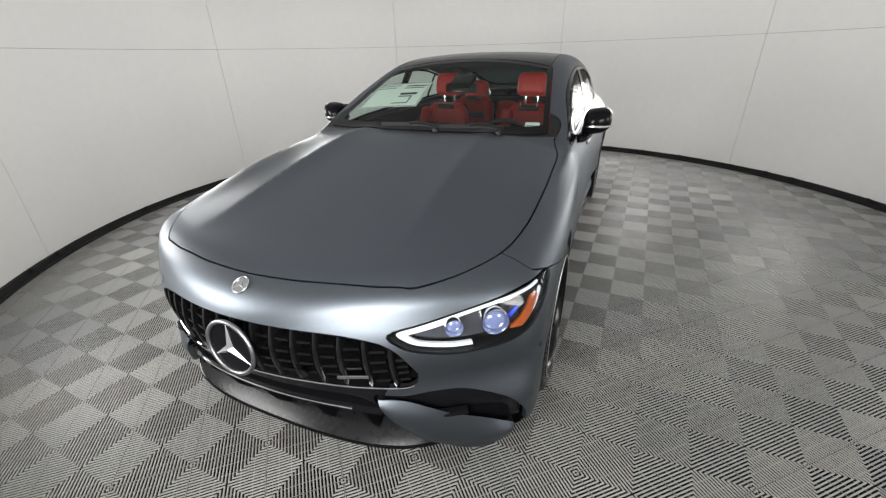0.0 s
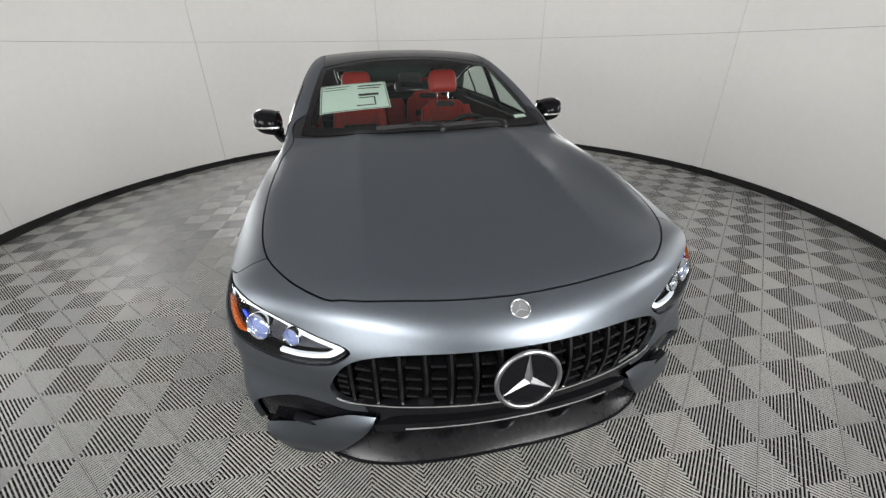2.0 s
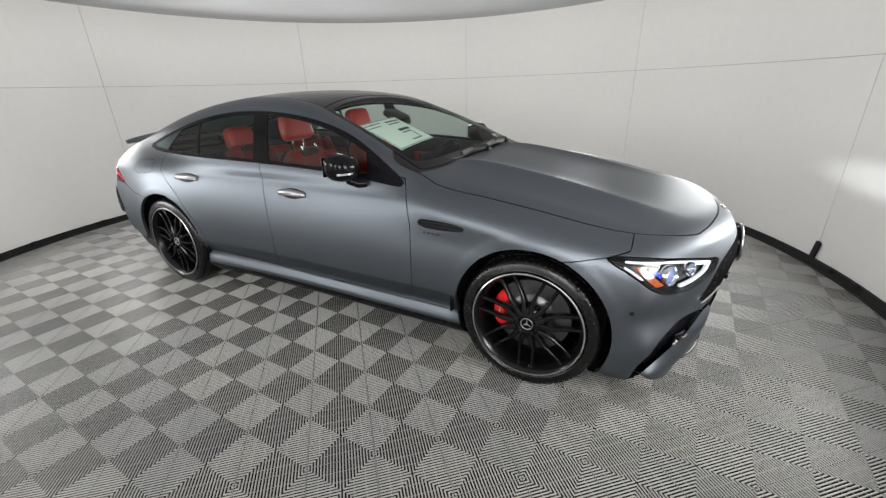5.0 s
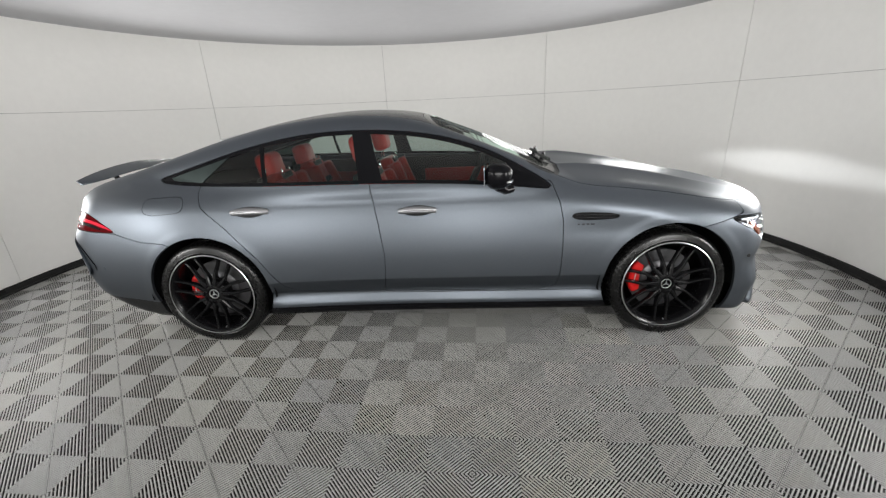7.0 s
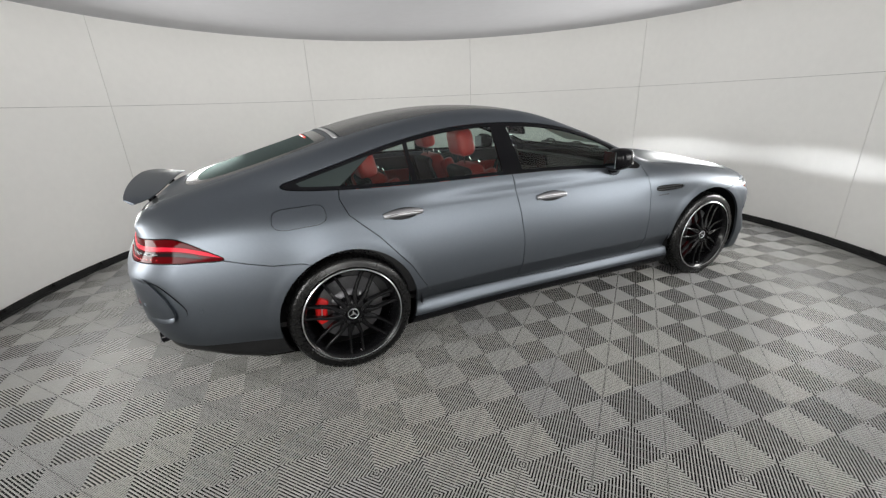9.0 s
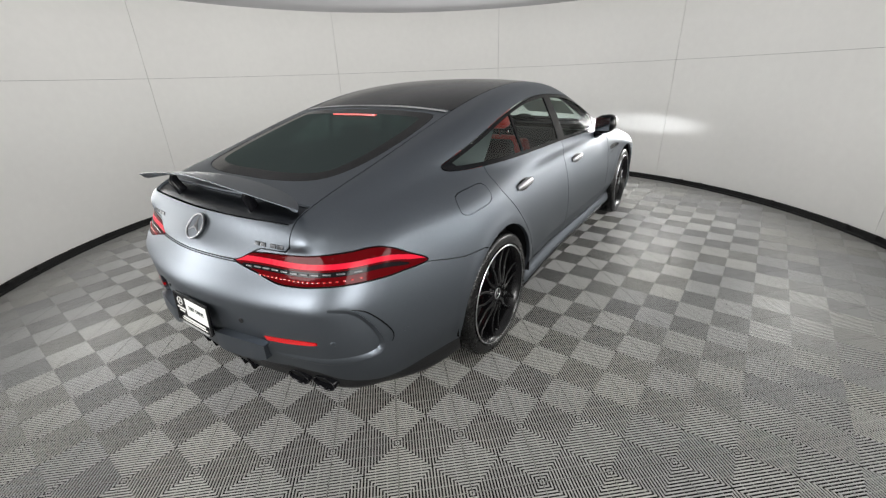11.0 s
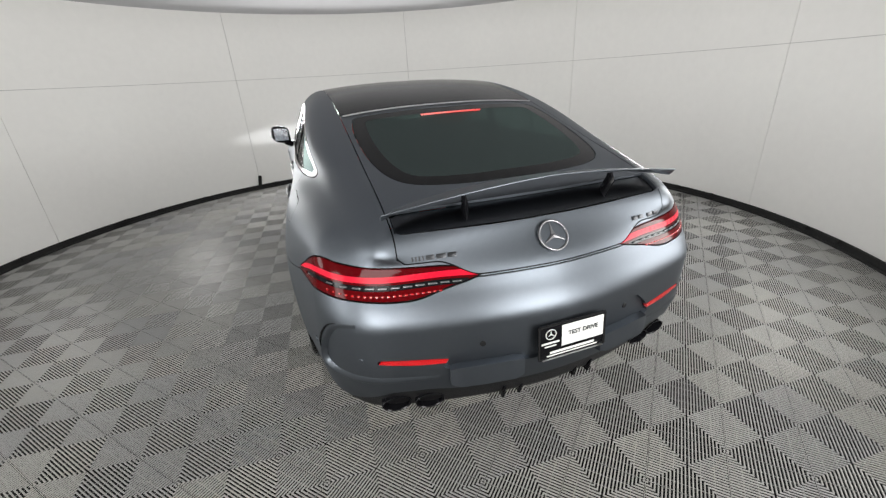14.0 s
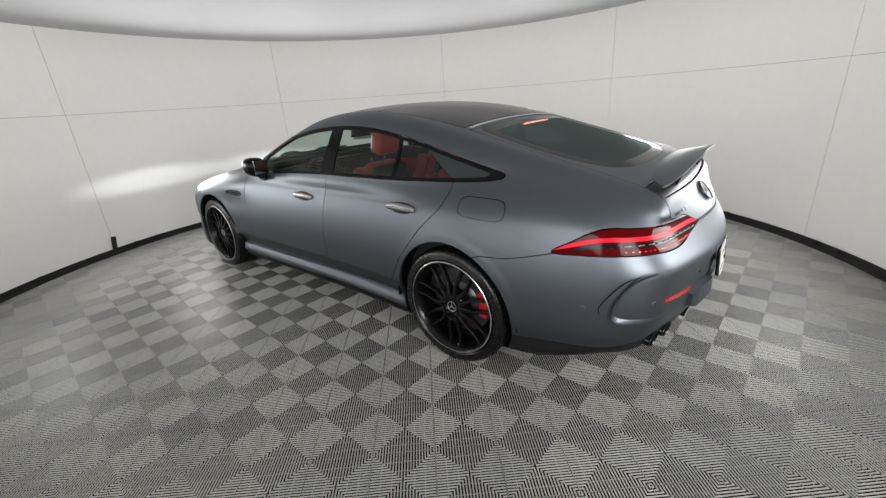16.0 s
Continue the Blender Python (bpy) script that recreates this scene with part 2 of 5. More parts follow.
def body(p):
    """Negative inside the car's closed outer surface."""
    x, y, z = p[..., 0], np.abs(p[..., 1]), p[..., 2]
    front, rear = step(0.6, 1.1, x), 1 - step(-2.0, -1.3, x)
    chin = step(0.52, 0.32, z) * step(1.45, 1.95, x)
    side = y - half_w(x) * (side_k(z) * (1 - chin) + chin * (0.995 + 0.03 * (z - 0.3))) - 0.034 * step(0.70, 0.92, z) * front
    side = side + (0.30 * np.clip(0.428 - z, 0, 0.075) - 0.031 * step(0.345, 0.255, z)) * step(1.16, 1.02, np.abs(x))
    arch = np.hypot(np.abs(x) - AXLE, z - 0.365)
    side = side - 0.003 * step(0.470, 0.425, arch) * step(0.22, 0.32, z)
    bulge = 0.026 * np.exp(-(np.abs(y - 0.40 - 0.03 * (x - 0.9)) / 0.085) ** 1.35) * step(2.2, 1.45, x) * front
    fall = (0.045 + 0.05 * front) * (y / 0.85) ** 4
    crown = deck_z(x) + bulge - fall + 0.03 * np.exp(-((y - 0.80) / 0.12) ** 2) * np.exp(-((x - 1.5) / 0.5) ** 2)
    top = (z - crown) * 0.95
    nose = (x - nose_x(z) + 0.14 * (y / 0.535) ** 1.97 * (1 - chin) + 0.10 * (y / 0.535) ** 2.1 * chin) * 0.8
    tail = (tail_x(z) + 0.052 * (y / 0.4) ** 1.7 - x) * 0.8
    under = 0.155 + 0.12 * step(-1.95, -2.5, x) - z
    lower = smax(smax(side, top, 0.10 - 0.03 * front), smax(smax(nose, tail, 0.02), under, 0.03), 0.06 + 0.10 * (1 - step(-2.4, -1.9, x)))
    lean = np.clip(z - 1.05, -0.3, 1)
    wall = y - cabin_w(x) + 0.33 * lean + 0.25 * lean * np.abs(lean)
    lid = (z - roof_z(x - 0.06 * (y / 0.7) ** 2 * step(-0.2, 0.4, x)) + 0.045 * (y / 0.7) ** 2.4) * 0.9
    cabin = smax(smax(wall * 0.85, lid, 0.07), smax(smax(x - 1.3, -2.45 - x, 0.02), 0.96 - z, 0.02), 0.06)
    return smin(lower, cabin, 0.012 + 0.03 * (1 - front) + 0.07 * rear)


def body_normal(p):
    e = 2e-3
    n = np.stack([body(p + e * d) - body(p - e * d) for d in np.eye(3)], -1)
    return n / np.maximum(np.linalg.norm(n, axis=-1, keepdims=True), 1e-9)


def cast(eye, way, far=1.6, steps=80):
    """Along rays that start inside the body: the point where each leaves it."""
    t = np.linspace(0.02, far, steps)
    inside = body(eye[:, None] + t[None, :, None] * way[:, None]) < 0
    last = np.where(inside.any(1), steps - 1 - np.argmax(inside[:, ::-1], 1), 0)
    lo, hi = t[last], t[np.minimum(last + 1, steps - 1)]
    for _ in range(18):
        mid = (lo + hi) / 2
        now = body(eye + mid[:, None] * way) < 0
        lo, hi = np.where(now, mid, lo), np.where(now, hi, mid)
    return eye + lo[:, None] * way


def body_grid(nx=190, nfan=46, nround=150):
    """The right half of the surface (y >= 0) as a grid, mirrored and welded: points and triangles."""
    xs = np.linspace(-1.75, 1.55, nx)
    fan = np.linspace(0, 1, nfan + 1)[1:] * (math.pi / 2)
    rows = [(xs[0], -a) for a in fan[::-1]] + [(q, 0.0) for q in xs] + [(xs[-1], a) for a in fan]
    th = np.linspace(-math.pi / 2, math.pi / 2, nround)
    eye, way = [], []
    for q, a in rows:
        w = np.stack([np.full(nround, math.sin(a)), math.cos(a) * np.cos(th), math.cos(a) * np.sin(th)], -1)
        way.append(w)
        eye.append(np.tile([q, 0.0, 0.62], (nround, 1)))
    pts = cast(np.concatenate(eye), np.concatenate(way)).reshape(len(rows), nround, 3)
    pts[:, 0, 1] = pts[:, -1, 1] = 0
    n, idx = len(rows), np.arange(len(rows) * nround).reshape(len(rows), nround)
    quads = np.stack([idx[:-1, :-1], idx[1:, :-1], idx[1:, 1:], idx[:-1, 1:]], -1).reshape(-1, 4)
    tris = np.concatenate([quads[:, [0, 2, 1]], quads[:, [0, 3, 2]]])
    v = pts.reshape(-1, 3)
    return v, tris

# ---- mesh helpers ----
def part(name, mesh, mat, parent=None, label="", m=None, smooth=True):
    """Links a bmesh, or (points, faces), as ONE mesh object under a thing or a part."""
    me = bpy.data.meshes.new(name)
    if isinstance(mesh, tuple):
        me.from_pydata([tuple(map(float, p)) for p in mesh[0]], [], [tuple(map(int, q)) for q in mesh[1]])
    else:
        mesh.to_mesh(me)
        mesh.free()
    me.materials.append(mat)
    if smooth:
        me.polygons.foreach_set("use_smooth", [True] * len(me.polygons))
        me.set_sharp_from_angle(angle=radians(38))
    ob = new(name, me)
    ob.parent = parent
    if m is not None:
        ob.matrix_basis = m
    return tagged(ob, label)


def thing(name, label, category, group="", kind="", at=(0, 0, 0)):
    ob = new(name)
    ob.empty_display_size = 0.2
    ob.location = at
    return tagged(ob, label, category, group, kind)


def box(sx, sy, sz, bevel=0.0, segments=2, m=Matrix()):
    bm = bmesh.new()
    bmesh.ops.create_cube(bm, size=1, matrix=m @ Matrix.Diagonal((sx, sy, sz, 1)))
    if bevel:
        bmesh.ops.bevel(bm, geom=bm.edges[:], offset=bevel, segments=segments, affect="EDGES", profile=0.6)
    return bm


def lathe(profile, n=64, close=False):
    """Turns (radius, height) pairs round the local z axis."""
    k = len(profile)
    pts = [(r * math.cos(a), r * math.sin(a), h) for a in (2 * math.pi * i / n for i in range(n)) for r, h in profile]
    faces = [(i * k + j, ((i + 1) % n) * k + j, ((i + 1) % n) * k + (j + 1) % k, i * k + (j + 1) % k) for i in range(n) for j in range(k if close else k - 1)]
    return pts, faces


def sweep(path, section, scale=None, caps=True, up=(0, 0, 1)):
    """Moves a closed (across, above) section along a path of points."""
    path = [Vector(p) for p in path]
    n, k, pts = len(path), len(section), []
    for i, p in enumerate(path):
        ahead = (path[min(i + 1, n - 1)] - path[max(i - 1, 0)]).normalized()
        right = ahead.cross(Vector(up)).normalized()
        top = right.cross(ahead)
        s = scale[i] if scale else 1.0
        pts += [p + right * (a * s) + top * (b * s) for a, b in section]
    faces = [(i * k + j, i * k + (j + 1) % k, (i + 1) * k + (j + 1) % k, (i + 1) * k + j) for i in range(n - 1) for j in range(k)]
    if caps:
        faces += [tuple(range(k))[::-1], tuple(range((n - 1) * k, n * k))]
    return pts, faces


def ring(r, n=10):
    return [(r * math.cos(2 * math.pi * i / n), r * math.sin(2 * math.pi * i / n)) for i in range(n)]


def joined(*meshes):
    pts, faces = [], []
    for p, q in meshes:
        faces += [tuple(i + len(pts) for i in face) for face in q]
        pts += list(p)
    return pts, faces


def moved(mesh, m):
    return [m @ Vector(p) for p in mesh[0]], mesh[1]


def band(r0, r1, z0, z1, a0=0.0, a1=2 * math.pi, n=120, caps=True):
    """A curved slab round the booth's axis, from radius r0 to r1."""
    pts, faces = [], []
    for i in range(n + 1):
        a = a0 + (a1 - a0) * i / n
        for r, z in ((r0, z0), (r1, z0), (r1, z1), (r0, z1)):
            pts.append((AXIS.x + r * math.cos(a), AXIS.y + r * math.sin(a), z))
    for i in range(n):
        for j in range(4):
            faces.append((4 * i + j, 4 * i + (j + 1) % 4, 4 * i + 4 + (j + 1) % 4, 4 * i + 4 + j)[::-1])
    if caps and a1 - a0 < 6.28:
        faces += [(0, 1, 2, 3)[::-1], (4 * n, 4 * n + 1, 4 * n + 2, 4 * n + 3)]
    return pts, faces


def plate(radius, z, thick, n=140):
    a = [2 * math.pi * i / n for i in range(n)]
    pts = [(AXIS.x + radius * math.cos(q), AXIS.y + radius * math.sin(q), h) for h in (z, z + thick) for q in a]
    return pts, [tuple(range(n))[::-1], tuple(range(n, 2 * n))] + [(i, (i + 1) % n, n + (i + 1) % n, n + i) for i in range(n)]


# ---- the booth: floor slab, round wall, ceiling, skirting ----
TILE, TILE_TURN, TILE_AT = 0.4, radians(-3.0), Vector((-0.0827, 0.0194, 0))
floor = tagged(part("floor", plate(WALL_R + 0.12, -0.070, 0.05), M_GAP, smooth=False), "grey ribbed plastic floor tiles on a dark slab", "floor", kind="structure")
wall = tagged(part("wall_round", band(WALL_R + 0.012, WALL_R + 0.06, -0.01, CEIL_Z), M_JOINT), "white curved panel wall of a round photo booth", "wall", kind="structure")
ceiling = tagged(part("ceiling", plate(WALL_R + 0.06, CEIL_Z, 0.05), M_CEIL, smooth=False), "plain matt grey flat booth ceiling", "ceiling", kind="structure")
baseboard = tagged(part("baseboard", band(WALL_R - 0.022, WALL_R - 0.002, 0.0, 0.065), M_SKIRT), "black rubber skirting strip round the booth wall", "baseboard", kind="structure")
lip = part("strip", band(WALL_R - 0.045, WALL_R - 0.022, 0.0, 0.018), M_SKIRT, baseboard)
bracket = box(0.03, 0.05, 0.03, 0.006)
bracket_mesh = part("bracket", bracket, M_SKIRT, baseboard, m=pose(0, 0, -0.2)).data
for i in range(34):
    a = 2 * math.pi * (i + 0.35 * math.sin(i * 2.3)) / 34
    ob = new("bracket", bracket_mesh)
    ob.parent = baseboard
    ob.matrix_basis = pose(AXIS.x + (WALL_R - 0.04) * math.cos(a), AXIS.y + (WALL_R - 0.04) * math.sin(a), 0.062, 0, 0, math.degrees(a))
bpy.data.objects.remove(bpy.data.objects["bracket"])

# ---- the car ----
car = thing("car", "satin dark grey four-door fastback car with black wheels, lights on", "car")
V, ALL = body_grid(150, 56, 140)
V = [V]


def points():
    return V[0]


def cut(faces, values):
    """Splits triangles along the line where values (one for each point) change sign: (faces below, faces above). New points join the pool."""
    v = points()
    values = np.where(np.abs(values) < 2e-4, 2e-4, values)
    s = values > 0
    count = s[faces].sum(1)
    below, above, mixed = [faces[count == 0]], [faces[count == 3]], faces[(count > 0) & (count < 3)]
    made, extra, lo, hi = {}, [], [], []

    def between(a, b):
        key = (a, b) if a < b else (b, a)
        if key not in made:
            k = values[a] / (values[a] - values[b])
            made[key] = len(v) + len(extra)
            extra.append(v[a] + (v[b] - v[a]) * k)
        return made[key]

    for tri in mixed.tolist():
        a, b, c = tri
        if s[b] != s[a] and s[b] != s[c]:
            a, b, c = b, c, a
        elif s[c] != s[a] and s[c] != s[b]:
            a, b, c = c, a, b
        p, r = between(a, b), between(a, c)
        one, two = (hi, lo) if s[a] else (lo, hi)
        one.append((a, p, r))
        two += [(p, b, c), (p, c, r)]
    if extra:
        V[0] = np.concatenate([v, np.array(extra)])
    shape = lambda some: np.array(some, int).reshape(-1, 3)
    return np.concatenate(below + [shape(lo)]), np.concatenate(above + [shape(hi)])


def split(faces, rule, gap=0.0):
    """(inside, outside) of the region where rule(points) < 0, less a strip of the given width along its edge."""
    inside, outside = cut(faces, rule(points()) + gap)
    if gap:
        outside = cut(outside, rule(points()) - gap)[1]
    return inside, outside


def finer(faces, near, times=1):
    """Splits each triangle whose middle lies in a region into four."""
    for _ in range(times):
        v = points()
        pick = near(v[faces].mean(1))
        tri, keep = faces[pick], faces[~pick]
        edge = np.sort(np.concatenate([tri[:, [0, 1]], tri[:, [1, 2]], tri[:, [2, 0]]]), 1)
        lines, back = np.unique(edge, axis=0, return_inverse=True)
        V[0] = np.concatenate([v, (v[lines[:, 0]] + v[lines[:, 1]]) / 2])
        m = (back.reshape(-1) + len(v)).reshape(3, -1)
        a, b, c = tri.T
        faces = np.concatenate([keep, np.stack([a, m[0], m[2]], 1), np.stack([m[0], b, m[1]], 1), np.stack([m[2], m[1], c], 1), np.stack(list(m), 1)])
    return faces


def rounded(corners, n=10, closed=True):
    """A smooth line (Catmull-Rom) through corners."""
    c, out = [np.array(p, float) for p in corners], []
    k = len(c)
    for i in range(k if closed else k - 1):
        p0, p1, p2, p3 = (c[(i + d) % k] if closed else c[min(max(i + d, 0), k - 1)] for d in (-1, 0, 1, 2))
        for t in np.linspace(0, 1, n, endpoint=False):
            out.append(0.5 * (2 * p1 + (p2 - p0) * t + (2 * p0 - 5 * p1 + 4 * p2 - p3) * t * t + (3 * p1 - p0 - 3 * p2 + p3) * t**3))
    if not closed:
        out.append(c[-1])
    return np.array(out)


def outline(line, a, b):
    """Signed distance of points (a, b) to a closed line, negative inside."""
    far, inside = np.full(len(a), 9.0), np.zeros(len(a), bool)
    near = (a > line[:, 0].min() - 0.15) & (a < line[:, 0].max() + 0.15) & (b > line[:, 1].min() - 0.15) & (b < line[:, 1].max() + 0.15)
    p, best, ins = np.stack([a[near], b[near]], 1), np.full(near.sum(), 9.0), np.zeros(near.sum(), bool)
    for q, r in zip(line, np.roll(line, -1, 0)):
        d = r - q
        k = np.clip(((p - q) @ d) / max(d @ d, 1e-12), 0, 1)
        best = np.minimum(best, np.hypot(*(p - q - k[:, None] * d).T))
        crossing = (q[1] > p[:, 1]) != (r[1] > p[:, 1])
        if crossing.any():
            ins ^= crossing & (p[:, 0] < d[0] * (p[:, 1] - q[1]) / (d[1] if abs(d[1]) > 1e-12 else 1e-12) + q[0])
    far[near], inside[near] = best, ins
    return np.where(inside, -far, far)


def side_shape(corners, low=0.45, smooth=True):
    line = rounded(corners) if smooth else np.array(corners, float)
    return lambda p: np.maximum(outline(line, p[:, 0], p[:, 2]), low - p[:, 1])


def end_shape(corners, front, smooth=True):
    line = rounded(corners) if smooth else np.array(corners, float)
    return lambda p: np.maximum(outline(line, p[:, 1], p[:, 2]), (1.7 - p[:, 0]) if front else (p[:, 0] + 2.0))


def top_shape(corners, low, smooth=True):
    line = rounded(corners) if smooth else np.array(corners, float)
    return lambda p: np.maximum(outline(line, p[:, 0], p[:, 1]), low - p[:, 2])


def shell(faces, sides, rim=0.012, lift=0.0):
    """(points, triangles, normals) of a piece of the body with its edges turned in by rim; sides: (1,), (-1,) or both as one."""
    used, tri = np.unique(faces, return_inverse=True)
    p, tri = points()[used], tri.reshape(-1, 3)
    n = body_normal(p)
    p = p + n * lift
    pts, tris, nor = [], [], []
    edge = np.concatenate([tri[:, [0, 1]], tri[:, [1, 2]], tri[:, [2, 0]]])
    key = np.sort(edge, 1)
    _, first_at, count = np.unique(key, axis=0, return_index=True, return_counts=True)
    border = edge[first_at[count == 1]]
    border = border[~((np.abs(p[border[:, 0], 1]) < 1e-4) & (np.abs(p[border[:, 1], 1]) < 1e-4))]
    for s in sides:
        base, flip = sum(map(len, pts)), np.array([1.0, s, 1.0])
        t = tri if s > 0 else tri[:, ::-1]
        pts.append(p * flip)
        tris.append(t + base)
        nor.append(np.repeat((n * flip)[t.ravel()], 1, 0))
        if rim and len(border):
            inner = p - n * rim
            b = base + len(p)
            pts.append(inner * flip)
            a0, a1 = border[:, 0], border[:, 1]
            quads = np.concatenate([np.stack([a1, a0, a0 + len(p)], 1), np.stack([a1, a0 + len(p), a1 + len(p)], 1)])
            quads = quads if s > 0 else quads[:, ::-1]
            tris.append(quads + base)
            both = np.concatenate([p, inner]) * flip
            fn = np.cross(both[quads[:, 1]] - both[quads[:, 0]], both[quads[:, 2]] - both[quads[:, 0]])
            size = np.linalg.norm(fn, axis=1, keepdims=True)
            fn = np.where(size > 1e-9, fn / np.maximum(size, 1e-12), -(np.concatenate([n, n]) * flip)[quads[:, 0]])
            nor.append(np.repeat(fn, 3, 0))
    return np.concatenate(pts), np.concatenate(tris), np.concatenate(nor)


def panel(name, faces, mat, parent=None, label="", sides=((1,), (-1,)), rim=0.012, lift=0.0):
    """One object for each entry of sides."""
    made = []
    for some in sides:
        p, t, n = shell(faces, some, rim, lift)
        me = bpy.data.meshes.new(name)
        me.from_pydata(p.tolist(), [], t.tolist())
        me.materials.append(mat)
        me.polygons.foreach_set("use_smooth", [True] * len(t))
        if len(me.loops) == len(n):
            me.normals_split_custom_set(n.tolist())
        ob = new(name, me)
        ob.parent = parent[len(made)] if isinstance(parent, list) else parent or car
        made.append(tagged(ob, label))
    return made


BOTH = ((1, -1),)


def on_side(x, z, lift=0.0, s=1):
    p = cast(np.array([[x, 0.0, z]]), np.array([[0.0, 1.0, 0.0]]))
    n = body_normal(p)[0]
    p = p[0] + n * lift
    return Vector((p[0], s * p[1], p[2])), Vector((n[0], s * n[1], n[2]))


def on_end(y, z, lift=0.0, front=True):
    p = cast(np.array([[1.6 if front else -1.9, abs(y), z]]), np.array([[1.0 if front else -1.0, 0.0, 0.0]]))
    n = body_normal(p)[0]
    p, s = p[0] + n * lift, 1 if y >= 0 else -1
    return Vector((p[0], s * p[1], p[2])), Vector((n[0], s * n[1], n[2]))


def on_top(x, y, lift=0.0):
    p = cast(np.array([[x, abs(y), 0.7]]), np.array([[0.0, 0.0, 1.0]]))
    n = body_normal(p)[0]
    p, s = p[0] + n * lift, 1 if y >= 0 else -1
    return Vector((p[0], s * p[1], p[2])), Vector((n[0], s * n[1], n[2]))


def facing(p, n, up=(0, 0, 1)):
    """A pose at p whose z axis is n and whose y axis points up as far as it can."""
    z = Vector(n).normalized()
    x = Vector(up).cross(z).normalized()
    y = z.cross(x)
    m = Matrix((x, y, z)).transposed().to_4x4()
    m.translation = p
    return m


# -- the surface, cut into its panels --
LIP = 0.0022
rest, ALL = ALL, ALL
under, rest = split(rest, lambda p: p[:, 2] - 0.165)
panel("underbody", under, M_DARK, sides=BOTH, rim=0)
ARCH_R, HUB_Z = 0.398, 0.355
for ax in (AXLE, -AXLE):
    rest = split(rest, lambda p: np.maximum(np.hypot(p[:, 0] - ax, p[:, 2] - HUB_Z - 0.01) - ARCH_R, 0.55 - p[:, 1]))[1]
inner = cut(rest, points()[:, 2] - 0.97)[0]
inner = cut(inner, np.minimum(points()[:, 0] - 1.76, 0.785 - points()[:, 2]))[0]

# extra lines of points along the crease at the foot of the doors
for height in (0.434, 0.426):
    rest = np.concatenate(cut(rest, points()[:, 2] - height))

# glasshouse
DLO = [(0.745, 0.985), (0.57, 1.11), (0.31, 1.235), (0.0, 1.318), (-0.37, 1.355), (-0.75, 1.345), (-1.10, 1.288), (-1.45, 1.195), (-1.66, 1.135), (-1.745, 1.108), (-1.70, 1.082),
       (-1.45, 1.064), (-0.95, 1.052), (-0.40, 1.045), (0.14, 1.028), (0.50, 1.000)]
dlo, rest = split(rest, side_shape(DLO, 0.45), LIP)
trim_rule = side_shape(DLO, 0.45)
dlo, trim = split(dlo, lambda p: trim_rule(p) + 0.020)
panel("window_trim", trim, M_BLACK, label="gloss black window surround")
mirror_base, dlo = split(dlo, lambda p: 0.50 - p[:, 0] - 0.25 * (p[:, 2] - 1.05))
panel("mirror_base", mirror_base, M_BLACK)
pillar = lambda p: np.maximum(p[:, 0] + 0.285 + 0.25 * (p[:, 2] - 1.05), -0.43 - 0.13 * (p[:, 2] - 1.05) - p[:, 0])
b_pillar, dlo = split(dlo, pillar)
panel("b_pillar", b_pillar, M_BLACK, label="gloss black door pillar")
front_glass, dlo = split(dlo, lambda p: -0.36 - p[:, 0])
bar = lambda p: np.abs(p[:, 0] + 1.025 + 0.10 * (p[:, 2] - 1.08)) - 0.013
divider, dlo = split(dlo, bar)
panel("divider_bar", divider, M_BLACK)
quarter_black, dlo = split(dlo, lambda p: p[:, 0] + 1.46 - 1.27 * (p[:, 2] - 1.07))
quarter_glass, rear_glass = split(dlo, lambda p: p[:, 0] + 1.025)
panel("quarter_panel", quarter_black, M_REARGLASS, label="black rear quarter window cover")
panel("front_window", front_glass, M_GLASS, rim=0.004, lift=-0.004)
panel("rear_window_side", rear_glass, M_GLASS, rim=0.004, lift=-0.004)
panel("quarter_window", quarter_glass, M_GLASS, rim=0.004, lift=-0.004)

# windscreen, roof, tailgate
base_x = lambda y: 0.845 - 0.07 * (y / 0.75) ** 4
top_x = lambda y: -0.075 + 0.10 * (y / 0.6) ** 2
screen_rule = lambda p: np.maximum(np.maximum(p[:, 0] - base_x(p[:, 1]), top_x(p[:, 1]) - p[:, 0]), np.maximum(p[:, 1] - 0.600 - 0.155 * p[:, 0], 0.99 - p[:, 2]))
screen, rest = split(rest, screen_rule, LIP)
frit_rule = lambda p: np.maximum(np.maximum(p[:, 0] - base_x(p[:, 1]) + 0.075, top_x(p[:, 1]) + 0.05 - p[:, 0]), p[:, 1] - 0.565 - 0.155 * p[:, 0])
screen, frit = split(screen, frit_rule)
panel("windscreen", screen, M_SCREEN, sides=BOTH, rim=0.005, lift=-0.002)
panel("windscreen_border", frit, M_BLACK, sides=BOTH, rim=0.005, lift=-0.002, label="black enamel edge of the windscreen")
seam_y = lambda x: 0.575 + 0.01 * (x + 1.4)
roof, rest = split(rest, lambda p: np.maximum(np.maximum(p[:, 1] - seam_y(p[:, 0]), p[:, 0] - 0.05), np.maximum(-1.375 - p[:, 0], 1.1 - p[:, 2])), LIP)
panel("roof", roof, M_ROOF, sides=BOTH, label="black glass roof panel")
gate_low = lambda y: 0.858 + 0.055 * step(0.29, 0.44, y)
gate_rule = lambda p: np.maximum(np.maximum(p[:, 1] - seam_y(p[:, 0]), p[:, 0] + 1.375), gate_low(p[:, 1]) - p[:, 2])
gate, rest = split(rest, gate_rule, LIP)
WINDOW = [(-1.445, 0.0), (-1.445, 0.30), (-1.45, 0.49), (-1.53, 0.535), (-1.75, 0.545), (-1.98, 0.525), (-2.14, 0.475), (-2.22, 0.38), (-2.262, 0.20), (-2.268, 0.0), (-2.262, -0.2), (-1.44, -0.3)]
